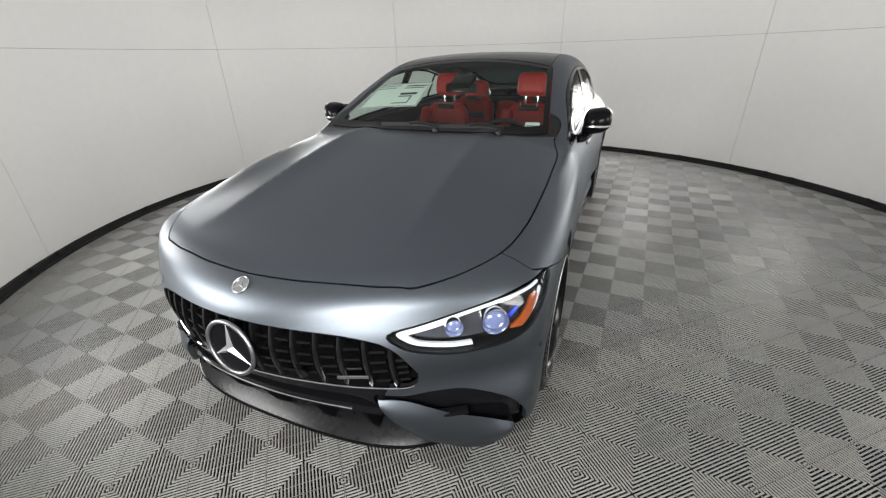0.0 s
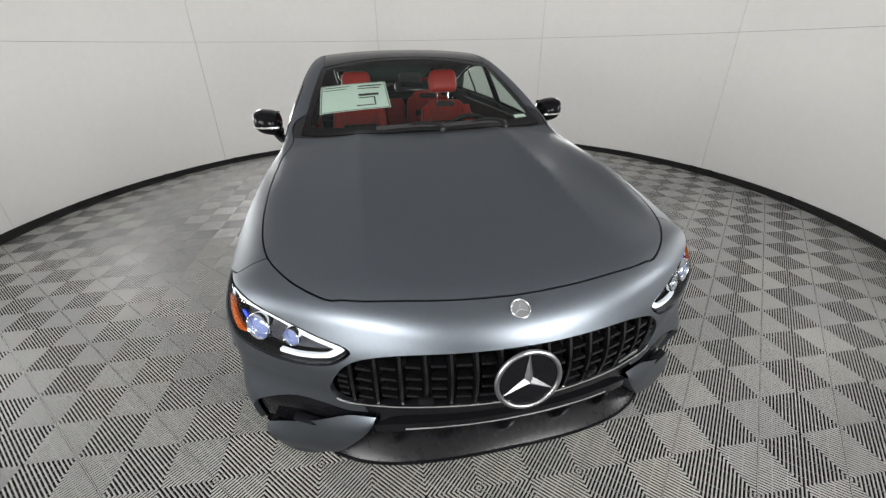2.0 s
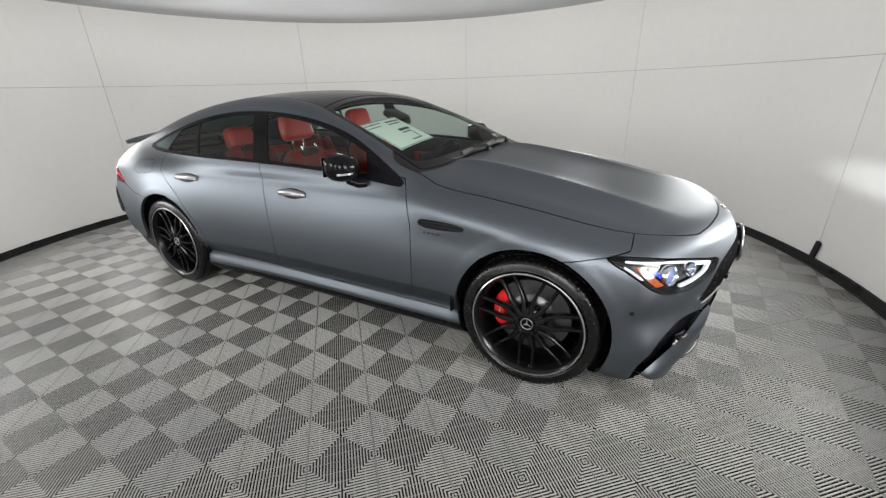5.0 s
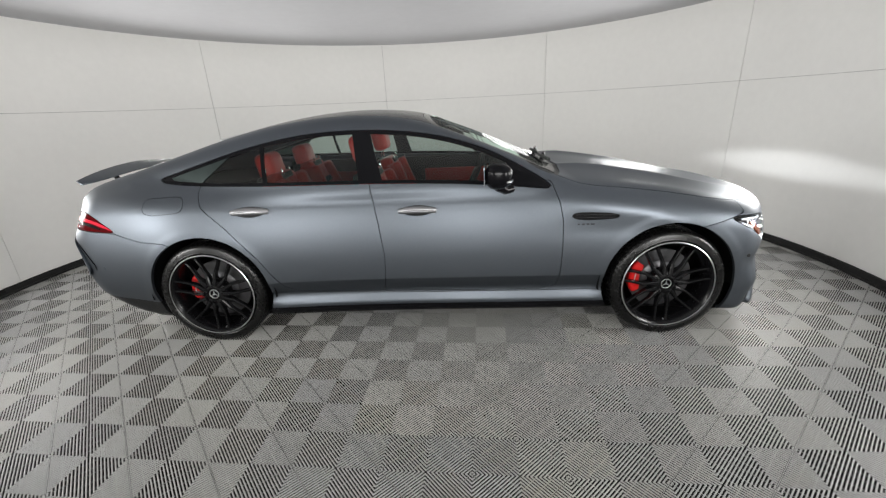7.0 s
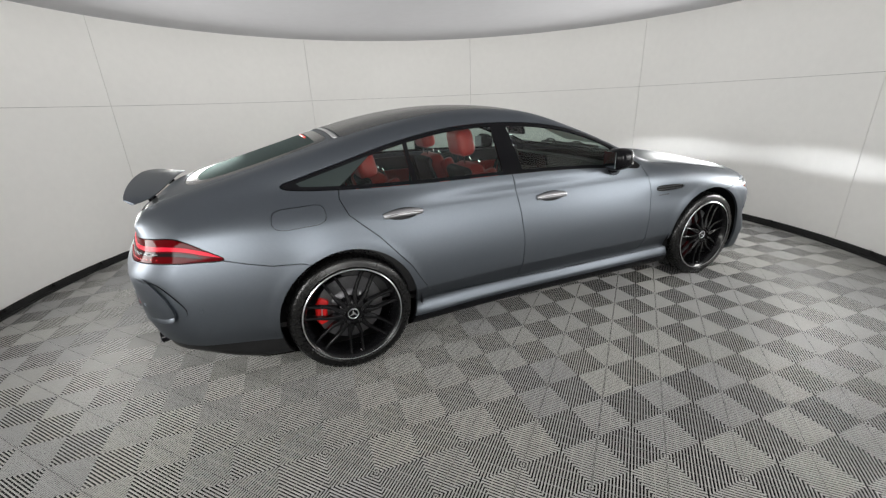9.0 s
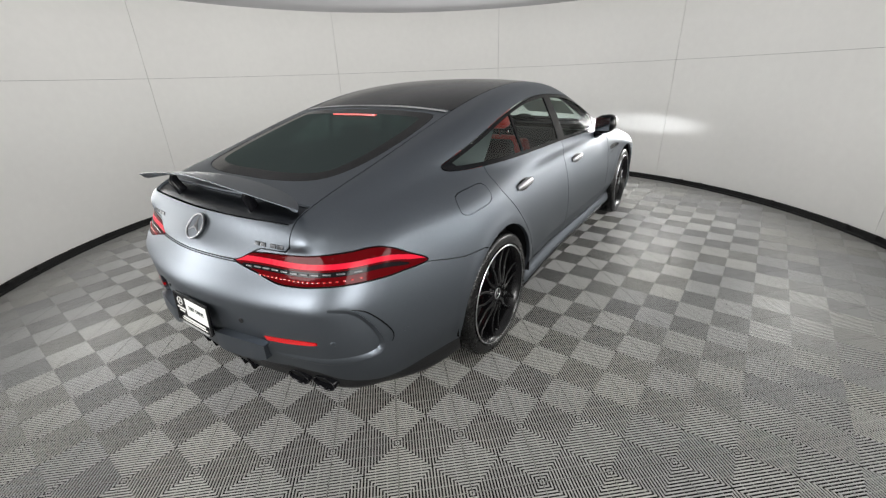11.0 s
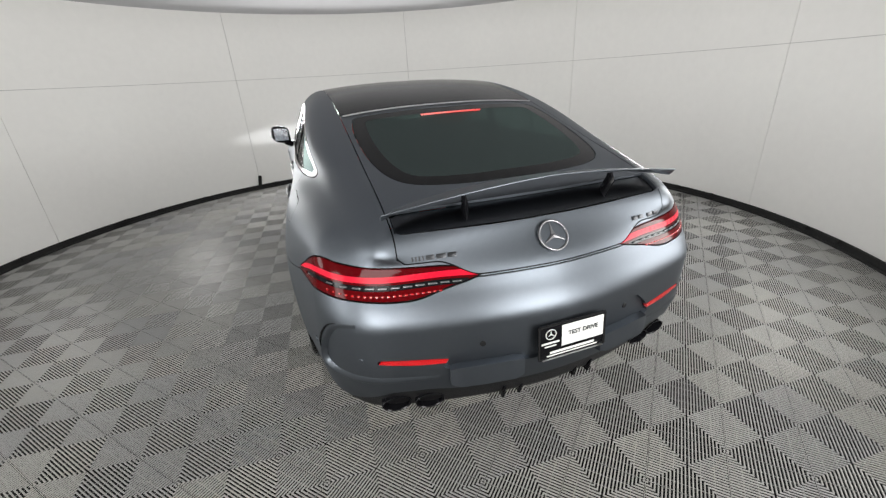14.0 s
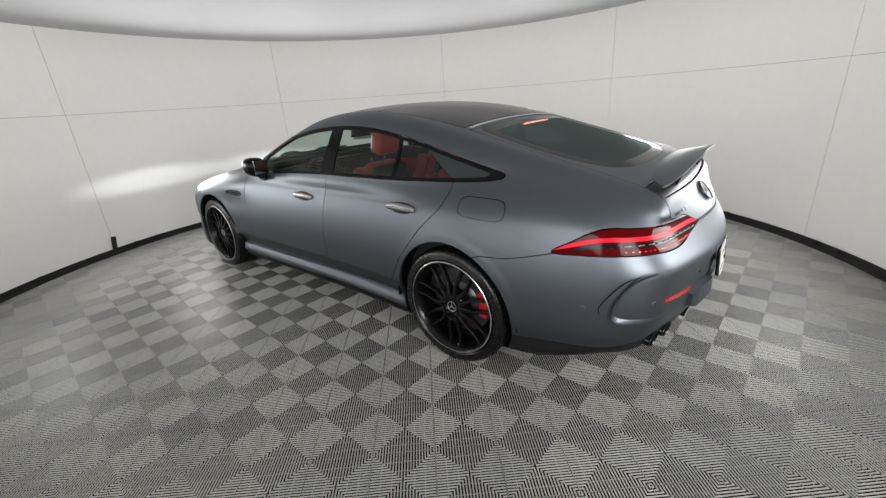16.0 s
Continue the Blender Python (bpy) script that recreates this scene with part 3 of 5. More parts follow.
window_rule = top_shape(WINDOW, 1.0)
back, gate = split(gate, window_rule, LIP)
back, back_edge = split(back, lambda p: window_rule(p) + 0.068)
panel("rear_screen", back, M_REARGLASS, sides=BOTH, rim=0.004, lift=-0.002)
panel("rear_screen_border", back_edge, M_BLACK, sides=BOTH, rim=0.004, lift=-0.002, label="black enamel edge of the rear window")
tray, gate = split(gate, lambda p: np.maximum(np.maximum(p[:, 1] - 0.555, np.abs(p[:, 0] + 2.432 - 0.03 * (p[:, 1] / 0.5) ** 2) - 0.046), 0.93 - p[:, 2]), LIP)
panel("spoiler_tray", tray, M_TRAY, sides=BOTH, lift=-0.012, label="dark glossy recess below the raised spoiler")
panel("tailgate", gate, M_PAINT, sides=BOTH)

# lamps' openings
TAIL = [(0.295, 0.858), (0.34, 0.884), (0.42, 0.897), (0.61, 0.903), (0.75, 0.914), (0.87, 0.918), (0.96, 0.900), (1.06, 0.856), (1.175, 0.797), (1.00, 0.797), (0.86, 0.803), (0.73, 0.803), (0.61, 0.797), (0.52, 0.801), (0.42, 0.826)]
along = lambda p: p[:, 1] + np.maximum(p[:, 0] + 2.35, 0)
tail_line = rounded(TAIL)
tail_rule = lambda p: np.maximum(outline(tail_line, along(p), p[:, 2]), p[:, 0] + 1.95)
rest = finer(rest, lambda p: (p[:, 0] < -2.05) & (p[:, 1] > 0.25) & (p[:, 2] > 0.77) & (p[:, 2] < 0.94), 2)
tail, rest = split(rest, tail_rule, 0.003)
HEAD = [(1.808, 0.772), (1.95, 0.778), (2.08, 0.752), (2.19, 0.716), (2.253, 0.688), (2.243, 0.642), (2.21, 0.617), (2.15, 0.600), (2.07, 0.608), (2.01, 0.640), (1.92, 0.706)]
head_rule = side_shape(HEAD, 0.35)
rest = finer(rest, lambda p: (p[:, 0] > 1.77) & (p[:, 1] > 0.40) & (p[:, 2] > 0.58) & (p[:, 2] < 0.80), 2)
head, rest = split(rest, head_rule, 0.003)

# nose
GRILLE = [(-0.3, 0.706), (0.0, 0.710), (0.3, 0.700), (0.455, 0.674), (0.53, 0.632), (0.573, 0.56), (0.585, 0.505), (0.55, 0.466), (0.42, 0.474), (0.22, 0.497), (0.0, 0.505), (-0.3, 0.50)]
grille_rule = end_shape(GRILLE, True)
rest = finer(rest, lambda p: (p[:, 0] > 1.95) & (p[:, 2] < 0.73) & (p[:, 1] < 0.97), 1)
mouth, rest = split(rest, grille_rule)
LOWER = [(-0.3, 0.447), (0.0, 0.452), (0.30, 0.435), (0.40, 0.415), (0.455, 0.37), (0.47, 0.315), (0.40, 0.30), (0.0, 0.302), (-0.3, 0.30)]
lower_rule = end_shape(LOWER, True)
low_mouth, rest = split(rest, lower_rule)
DUCT = [(0.44, 0.425), (0.54, 0.428), (0.62, 0.44), (0.71, 0.438), (0.81, 0.40), (0.875, 0.355), (0.905, 0.27), (0.90, 0.17), (0.88, 0.10), (0.60, 0.10), (0.53, 0.20), (0.475, 0.31)]
FLICK = [(0.455, 0.40), (0.54, 0.402), (0.65, 0.352), (0.76, 0.292), (0.845, 0.232), (0.845, 0.175), (0.75, 0.12), (0.62, 0.12), (0.56, 0.20), (0.50, 0.30)]
duct, rest = split(rest, end_shape(DUCT, True))
flick, duct = split(duct, end_shape(FLICK, True))
chin_open, rest = split(rest, lambda p: np.maximum(np.maximum(p[:, 2] - 0.310, p[:, 1] - 0.62), 2.0 - p[:, 0]))
fascia, rest = split(rest, lambda p: np.maximum(np.maximum(p[:, 2] - 0.52, p[:, 1] - 0.47 - 0.5 * np.clip(p[:, 2] - 0.42, 0, 0.1)), 2.0 - p[:, 0]))
panel("lower_fascia", fascia, M_BLACK, sides=BOTH, lift=-0.006, rim=0.02, label="gloss black bar below the grille")
panel("side_intake", duct, M_BLACK, lift=-0.03, rim=0, label="gloss black bumper side intake")
panel("intake_floor", flick, M_BLACK, lift=-0.03, rim=0)

# bonnet and cowl
BONNET = [(2.268, -0.12), (2.268, 0.0), (2.262, 0.12), (2.245, 0.25), (2.205, 0.42), (2.172, 0.51), (2.145, 0.57), (2.04, 0.675), (1.89, 0.763), (1.70, 0.805), (1.44, 0.818), (1.19, 0.815), (0.98, 0.805), (0.84, 0.765), (0.60, 0.70), (0.60, 0.0), (0.60, -0.12)]
bonnet, rest = split(rest, top_shape(BONNET, 0.76), 0.003)
cowl, bonnet = split(bonnet, lambda p: p[:, 0] - base_x(p[:, 1]) - 0.028)
panel("bonnet", bonnet, M_PAINT, sides=BOTH, rim=0.02)
panel("cowl", cowl, M_SATIN, sides=BOTH, lift=-0.006, label="black plastic cowl below the windscreen")

# sides
FRONT_DOOR = [(0.745, 1.02), (0.765, 0.97), (0.79, 0.90), (0.812, 0.79), (0.815, 0.62), (0.808, 0.46), (0.79, 0.345), (0.70, 0.325), (0.20, 0.322), (-0.327, 0.333), (-0.306, 0.46), (-0.300, 0.60), (-0.325, 0.80), (-0.372, 1.06), (0.1, 1.07), (0.5, 1.05)]
REAR_DOOR = [(-0.372, 1.06), (-0.325, 0.80), (-0.300, 0.60), (-0.306, 0.46), (-0.327, 0.333), (-0.70, 0.342), (-0.90, 0.352), (-0.985, 0.40), (-1.04, 0.48), (-1.11, 0.60), (-1.28, 0.80), (-1.43, 0.94), (-1.462, 1.02), (-1.45, 1.085), (-1.0, 1.085)]
front_door, rest = split(rest, side_shape(FRONT_DOOR, 0.5, False), LIP)
rear_door, rest = split(rest, side_shape(REAR_DOOR, 0.5, False), LIP)
front_doors = panel("front_door", front_door, M_PAINT)
rear_doors = panel("rear_door", rear_door, M_PAINT)
sill, rest = split(rest, lambda p: np.maximum(np.maximum(p[:, 2] - 0.315 - 0.03 * np.clip(-p[:, 0], 0, 1), np.abs(p[:, 0] - 0.0) - 1.3), 0.5 - p[:, 1]), LIP)
sill, skirt = split(sill, lambda p: 0.240 - p[:, 2])
panel("side_sill", sill, M_PAINT)
panel("sill_skirt", skirt, M_BLACK, lift=0.004, label="gloss black strip below the sill")
BUMPER = [(1.60, 0.724), (1.81, 0.775), (1.893, 0.80), (1.893, 1.0), (2.6, 1.0), (2.6, 0.05), (1.4, 0.05), (1.4, 0.60)]
front_bumper, rest = split(rest, lambda p: outline(np.array(BUMPER), p[:, 0], p[:, 2]), LIP)
panel("front_bumper", front_bumper, M_PAINT, sides=BOTH, rim=0.02)
REAR = [(-1.70, 0.73), (-1.85, 0.738), (-1.97, 0.765), (-2.085, 0.797), (-2.3, 0.846), (-2.9, 0.856), (-2.9, 0.0), (-1.40, 0.0), (-1.40, 0.6)]
rear_bumper, rest = split(rest, lambda p: outline(np.array(REAR), p[:, 0], p[:, 2]), LIP)
fender, rest = split(rest, lambda p: 0.82 - p[:, 0])
VENT = [(0.862, 0.812), (0.885, 0.834), (0.96, 0.838), (1.06, 0.834), (1.13, 0.822), (1.138, 0.810), (1.115, 0.796), (1.0, 0.788), (0.90, 0.792)]
fender = finer(fender, lambda p: (p[:, 0] < 1.18) & (np.abs(p[:, 2] - 0.81) < 0.05), 2)
vent_floor, fender = split(fender, side_shape(VENT, 0.5))
panel("front_fender", fender, M_PAINT, rim=0.02)
fender_vents = panel("fender_vent", vent_floor, M_DARK, lift=-0.008, rim=0, label="black fender side vent")
FUEL = [(-1.815, 0.93), (-1.81, 0.985), (-1.77, 1.003), (-1.68, 1.006), (-1.59, 1.008), (-1.553, 0.99), (-1.55, 0.94), (-1.585, 0.918), (-1.68, 0.912), (-1.77, 0.908)]
fuel, rest = split(rest, side_shape(FUEL, 0.5), 0.0015)
panel("fuel_flap", fuel, M_PAINT, sides=((-1,),))
panel("fuel_flap_blank", fuel, M_PAINT, sides=((1,),), rim=0)
panel("body_side", rest, M_PAINT, rim=0.02)
panel("inner_shell", inner, M_DARK, sides=BOTH, rim=0, lift=-0.024)

# rear bumper pieces
VALANCE = [(-0.3, 0.395), (0.0, 0.40), (0.3, 0.395), (0.42, 0.402), (0.50, 0.414), (0.64, 0.408), (0.74, 0.365), (0.85, 0.32), (1.3, 0.30), (1.3, 0.0), (-0.3, 0.0)]
valance, rear_bumper = split(rear_bumper, lambda p: outline(np.array(VALANCE), p[:, 1] + np.maximum(p[:, 0] + 2.2, 0), p[:, 2]), 0.001)
RECESS = [(-0.3, 0.668), (0.0, 0.668), (0.30, 0.662), (0.37, 0.640), (0.43, 0.585), (0.46, 0.53), (0.44, 0.515), (0.0, 0.50), (-0.3, 0.50)]
recess, rear_bumper = split(rear_bumper, end_shape(RECESS, False, False))
REFLECT = [(0.415, 0.553), (0.44, 0.548), (0.55, 0.550), (0.66, 0.562), (0.695, 0.572), (0.67, 0.580), (0.55, 0.574), (0.44, 0.566)]
reflector, rear_bumper = split(rear_bumper, end_shape(REFLECT, False), 0.001)
panel("rear_bumper", rear_bumper, M_PAINT, sides=BOTH, rim=0.02)
panel("plate_recess", recess, M_PAINT, sides=BOTH, lift=-0.018, rim=0, label="recessed panel round the number plate")
panel("valance", valance, M_SATIN, sides=BOTH, lift=-0.008, rim=0.02, label="satin black lower rear valance")
for s in (1, -1):
    lip_line = rounded([(0.735, 0.722), (0.775, 0.713), (0.802, 0.692), (0.822, 0.650), (0.836, 0.600), (0.842, 0.550), (0.834, 0.512), (0.795, 0.494), (0.72, 0.489), (0.60, 0.487), (0.47, 0.485)], 4, False)
    swell = [0.2 + 0.8 * math.sin(math.pi * min(1.0, 0.05 + q)) ** 0.6 for q in np.linspace(0, 0.90, len(lip_line))]
    part("bumper_lip", sweep([on_end(s * a, b, -0.001, False)[0] for a, b in lip_line], [(0.024 * math.cos(q), 0.0045 * math.sin(q)) for q in np.linspace(0, 2 * math.pi, 12, endpoint=False)], swell, up=(-1, 0, 0)), M_PAINT, car, "curved raised edge on the rear bumper corner")
    part("vent_slot", sweep([on_end(s * (a + 0.020), b + 0.002, 0.001, False)[0] for a, b in lip_line[4:24]], [(0.006 * math.cos(q), 0.003 * math.sin(q)) for q in np.linspace(0, 2 * math.pi, 8, endpoint=False)], [math.sin(math.pi * (0.06 + 0.88 * q)) for q in np.linspace(0, 1, 20)], up=(-1, 0, 0)), M_BLACK, car, "black air outlet slot on the rear bumper")
panel("reflector", reflector, M_REFLECT, lift=0.001, label="long red rear reflector")

# tail lamps: a lit bar over a row of cups and a dark lens
level = spline([(0.29, 0.856), (0.42, 0.862), (0.61, 0.856), (0.80, 0.862), (0.95, 0.855), (1.05, 0.832), (1.18, 0.797)])
tail_lamps = []
bar_rule = lambda p: np.abs(p[:, 2] - level(along(p)) - 0.010) - 0.0095 * (1 - step(1.05, 1.17, along(p)) * 0.6)
row_rule = lambda p: np.abs(p[:, 2] - level(along(p)) + 0.016) - 0.009 * (1 - step(0.98, 1.12, along(p)))
glow, tail = split(tail, bar_rule)
row, tail = split(tail, lambda p: np.maximum(row_rule(p), np.abs(along(p) - 0.70) - 0.36))
tail_lamps = panel("tail_lamp", tail, M_REDLENS, label="dark red tail lamp lens", rim=0.02)
panel("light_bar", glow, M_REDGLOW, tail_lamps, label="lit red light bar", rim=0.004, lift=0.001)
panel("cup_tray", row, M_BLACK, tail_lamps, rim=0.006, lift=-0.003)
chip = box(0.031, 0.006, 0.005, 0.002)
chip_data = part("reflector_cup", chip, M_ROTOR, car).data
bpy.data.objects.remove(bpy.data.objects["reflector_cup"])
for k, s in enumerate((1, -1)):
    for i in range(11):
        y = 0.38 + 0.041 * i
        p, n = on_end(s * y, float(level(np.array([y]))[0]) - 0.016, 0.001, False)
        ob = new("reflector_cup", chip_data)
        ob.parent, ob.matrix_basis = tail_lamps[k], facing(p, n)

bead_data = part("bead", box(0.010, 0.006, 0.004, 0.0015), M_REFLECT, car).data
bpy.data.objects.remove(bpy.data.objects["bead"])
for k, s in enumerate((1, -1)):
    for i in range(20):
        y = 0.44 + 0.019 * i
        p, n = on_end(s * y, float(level(np.array([y]))[0]) - 0.041, 0.001, False)
        ob = new("bead", bead_data)
        ob.parent, ob.matrix_basis = tail_lamps[k], facing(p, n)

# head lamps: black housing, clear lens, light guides, two projectors, amber side marker
head_lamps = panel("head_lamp", head, M_SATIN, lift=-0.075, rim=-0.07, label="black headlamp housing with lit lamps")
lens = panel("lens", head, M_LENS, head_lamps, rim=0.004, label="clear headlamp lens")
for ob in lens:
    ob.visible_shadow = False
guide_low = lambda p: np.maximum(np.maximum(head_rule(p) + 0.010, -(head_rule(p) + 0.025)), 2.125 + 0.55 * np.clip(p[:, 2] - 0.66, 0, 0.08) - p[:, 0])
strip, _ = split(head, guide_low)
panel("light_guide", strip, M_DRL, head_lamps, lift=-0.022, rim=0.012, label="lit white light guide")
guide_top = lambda p: np.maximum(np.maximum(head_rule(p) + 0.008, -(head_rule(p) + 0.018)), np.maximum(0.690 - p[:, 2], np.abs(p[:, 0] - 2.045) - 0.165))
strip, _ = split(head, guide_top)
panel("upper_guide", strip, M_DRL, head_lamps, lift=-0.020, rim=0.008, label="silver upper light guide")
amber_rule = lambda p: np.maximum(np.abs(p[:, 0] - 1.985 - 1.05 * (0.70 - p[:, 2])) - 0.017, np.maximum(np.abs(p[:, 2] - 0.700) - 0.046, head_rule(p) + 0.006))
strip, _ = split(head, amber_rule)
panel("side_marker", strip, M_AMBER, head_lamps, lift=-0.010, rim=0.01, label="amber side marker")
accent_rule = lambda p: np.maximum(np.abs(p[:, 0] - 2.030 - 1.05 * (0.70 - p[:, 2])) - 0.007, np.abs(p[:, 2] - 0.702) - 0.020)
strip, _ = split(head, accent_rule)
panel("blue_accent", strip, M_BLUE, head_lamps, lift=-0.022, rim=0.006, label="small blue accent inside the headlamp")
bowl_rule = lambda p: np.maximum(head_rule(p) + 0.030, np.maximum(2.005 - p[:, 0], p[:, 0] - 2.30))
strip, _ = split(head, bowl_rule)
panel("reflector_bowl", strip, M_BOWL, head_lamps, lift=-0.050, rim=0.01, label="smoked dark reflector inside the headlamp")
for k, s in enumerate((1, -1)):
    for x, z, r in ((2.070, 0.688, 0.037), (2.150, 0.690, 0.025)):
        p, n = on_side(x, z, -0.034 if r > 0.04 else -0.022, s)
        aim = Vector((0.86, 0.50 * s, 0.08))
        barrel = [(r * 1.25, -0.03), (r * 1.28, 0.010), (r * 1.18, 0.016), (r * 1.02, 0.004), (r * 1.02, -0.03)]
        part("projector_ring", lathe(barrel, 36), M_CHROME, head_lamps[k], m=facing(p, aim))
        bulb = [(r * math.cos(a), r * 0.55 * math.sin(a) - 0.006) for a in np.linspace(0, math.pi / 2, 9)]
        part("projector", lathe(bulb, 36), M_BEAM, head_lamps[k], m=facing(p, aim), label="bluish lit projector lens")

# -- nose: grille with upright slats, emblem, lower intake, splitter --
def nose_line(y, zs, lift):
    return [on_end(y, z, lift)[0] for z in zs]


GRILLE_TOP = spline([(0.0, 0.704), (0.3, 0.694), (0.455, 0.668), (0.53, 0.628), (0.573, 0.56)])
GRILLE_LOW = spline([(0.0, 0.510), (0.22, 0.502), (0.42, 0.480), (0.54, 0.472), (0.585, 0.51)])
grille = part("grille", joined(*[([nose_line(s * y, [z], -0.075)[0] for y in np.linspace(0, 0.60, 25) for z in np.linspace(0.44, 0.73, 9)],
                                  [(i * 9 + j, i * 9 + j + 1, i * 9 + j + 10, i * 9 + j + 9)[:: s] for i in range(24) for j in range(8)]) for s in (1, -1)]), M_DARK, car, "black grille with upright slats")
SLAT = [(-0.006, -0.034), (0.006, -0.034), (0.008, -0.004), (0.004, 0.005), (-0.004, 0.005), (-0.008, -0.004)]
for i in range(-7, 8):
    y = i * 0.0735
    lo, hi = float(GRILLE_LOW(np.array(abs(y)))) - 0.004, float(GRILLE_TOP(np.array(abs(y)))) + 0.004
    line = nose_line(y, np.linspace(lo, hi, 9), -0.006)
    part("slat", sweep(line, SLAT, up=(1, 0, 0)), M_FIN, grille)
for row in range(4):
    for i in range(-8, 8):
        y0, y1 = i * 0.0735 + 0.014, (i + 1) * 0.0735 - 0.014
        y0, y1 = max(y0, -0.56), min(y1, 0.56)
        ym = (y0 + y1) / 2
        lo, hi = float(GRILLE_LOW(np.array(abs(ym)))), float(GRILLE_TOP(np.array(abs(ym))))
        z = lo + (hi - lo) * (row + 0.6) / 4.2
        if hi - lo < 0.09 or abs(ym) < 0.07:
            continue
        line = [on_end(y, z, -0.034)[0] for y in np.linspace(y0, y1, 4)]
        part("fin", sweep(line, [(-0.026, -0.004), (0.026, -0.007), (0.026, 0.003), (-0.026, 0.004)]), M_FIN, grille)
loop = rounded(GRILLE)
edge = [on_end(a, b, 0.001)[0] for a, b in loop if a >= 0 and b < 0.52 and a < 0.57]
edge = sorted(edge, key=lambda p: p.y)
both = [Vector((p.x, -p.y, p.z)) for p in edge[::-1]] + edge
part("grille_trim", sweep(both, ring(0.0038, 8)), M_CHROME, grille, "thin chrome strip under the grille")


def emblem(name, r, parent, m, disc, star, thick=0.010):
    """A round emblem: a dark disc, a bright ring and a three-armed shape."""
    holder = part(name, lathe([(0, 0), (r * 0.9, 0.0), (r * 0.92, -thick)], 48), disc, parent, m=m)
    w = r * 0.075
    part("ring", lathe([(r + w * math.cos(a), w * math.sin(a) + 0.002) for a in np.linspace(0, 2 * math.pi, 10, endpoint=False)], 64, True), star, holder)
    pts, faces = [(0, 0, thick)], []
    for k in range(3):
        a = math.pi / 2 + k * 2 * math.pi / 3
        for ang, far in ((a - math.pi / 3, 0.16), (a, 0.97)):
            pts.append((r * far * math.cos(ang), r * far * math.sin(ang), 0.002))
    for k in range(6):
        faces.append((0, k + 1, (k + 1) % 6 + 1))
    part("star", (pts, faces), star, holder, smooth=False)
    return holder


p, n = on_end(0, 0.612, 0.012)
emblem("grille_emblem", 0.098, grille, facing(p, (n + Vector((0.6, 0, 0.1))).normalized()), M_BLACK, M_DISC, 0.016)
p, n = on_end(0, 0.795, 0.002)
emblem("nose_badge", 0.029, car, facing(p, n), M_ALU, M_CHROME, 0.003)
p, n = on_end(-0.295, 0.524, 0.002)
sensor_cam = part("camera_pod", box(0.05, 0.024, 0.02, 0.006, m=pose(0, 0, 0)), M_BLACK, grille, m=facing(p, n))
p, n = on_end(0.24, 0.545, 0.0)
part("radar_pod", lathe([(0.018, 0), (0.02, 0.006), (0.014, 0.008), (0.0, 0.004)], 20), M_BLACK, grille, m=facing(p, n))
p, n = on_end(0.40, 0.545, 0.012)
part("grille_script", box(0.10, 0.013, 0.004, 0.002), M_ALU, grille, "small silver script plate", m=facing(p, n))

def nose_plan(y, out):
    return Vector((2.298 - 0.083 * (abs(y) / 0.62) ** 2.6 + out, y, 0))


intake = part("lower_intake", joined(*[([nose_line(s * y, [z], -0.09)[0] for y in np.linspace(0, 0.55, 20) for z in np.linspace(0.20, 0.47, 8)],
                                        [(i * 8 + j, i * 8 + j + 1, i * 8 + j + 9, i * 8 + j + 8)[:: s] for i in range(19) for j in range(7)]) for s in (1, -1)]), M_DARK, car, "black lower front intake")
line = [on_end(y, 0.400 - 0.05 * (y / 0.5) ** 2, -0.012)[0] for y in np.linspace(-0.46, 0.46, 31)]
blade = part("blade", sweep(line, [(-0.03, -0.014), (0.012, -0.022), (0.016, 0.016), (-0.03, 0.020)]), M_BLACK, intake)
line = [on_end(y, 0.393 - 0.05 * (y / 0.5) ** 2, 0.003)[0] for y in np.linspace(-0.36, 0.36, 31)]
part("chrome_strip", sweep(line, ring(0.0035, 6)), M_CHROME, blade)
for y in (-0.40, -0.215, 0.0, 0.215, 0.40):
    top = on_end(y, 0.36 - 0.05 * (y / 0.5) ** 2, -0.03)[0]
    low = nose_plan(y, -0.085) + Vector((0, 0, 0.215))
    part("strut", sweep([low, (low + top) / 2 + Vector((0.01, 0, 0)), top], [(-0.007, -0.035), (0.007, -0.035), (0.007, 0.03), (-0.007, 0.03)], up=(1, 0, 0)), M_BLACK, intake)


pts, faces, ys = [], [], np.linspace(-0.66, 0.66, 57)
for y in ys:
    k, tuck = 1 - (abs(y) / 0.66) ** 8, 0.07 * (abs(y) / 0.66) ** 7
    for out, z in ((-0.20, 0.285), (-0.09, 0.225), (-0.03, 0.192), (0.006 * k - 0.010, 0.172), (0.005 * k - 0.010, 0.158), (-0.05, 0.150), (-0.20, 0.150)):
        q = nose_plan(y, out - tuck)
        pts.append((q.x, q.y, z))
for i in range(len(ys) - 1):
    faces += [(7 * i + j, 7 * i + j + 1, 7 * i + 8 + j, 7 * i + 7 + j) for j in range(6)]
splitter = part("splitter", (pts, faces), M_SPLIT, car, "gloss black front splitter")
line = [nose_plan(y, -0.004 - 0.07 * (abs(y) / 0.66) ** 7) + Vector((0, 0, 0.164)) for y in np.linspace(-0.655, 0.655, 57)]
part("edge", sweep(line, ring(0.007, 8)), M_BLACK, splitter)
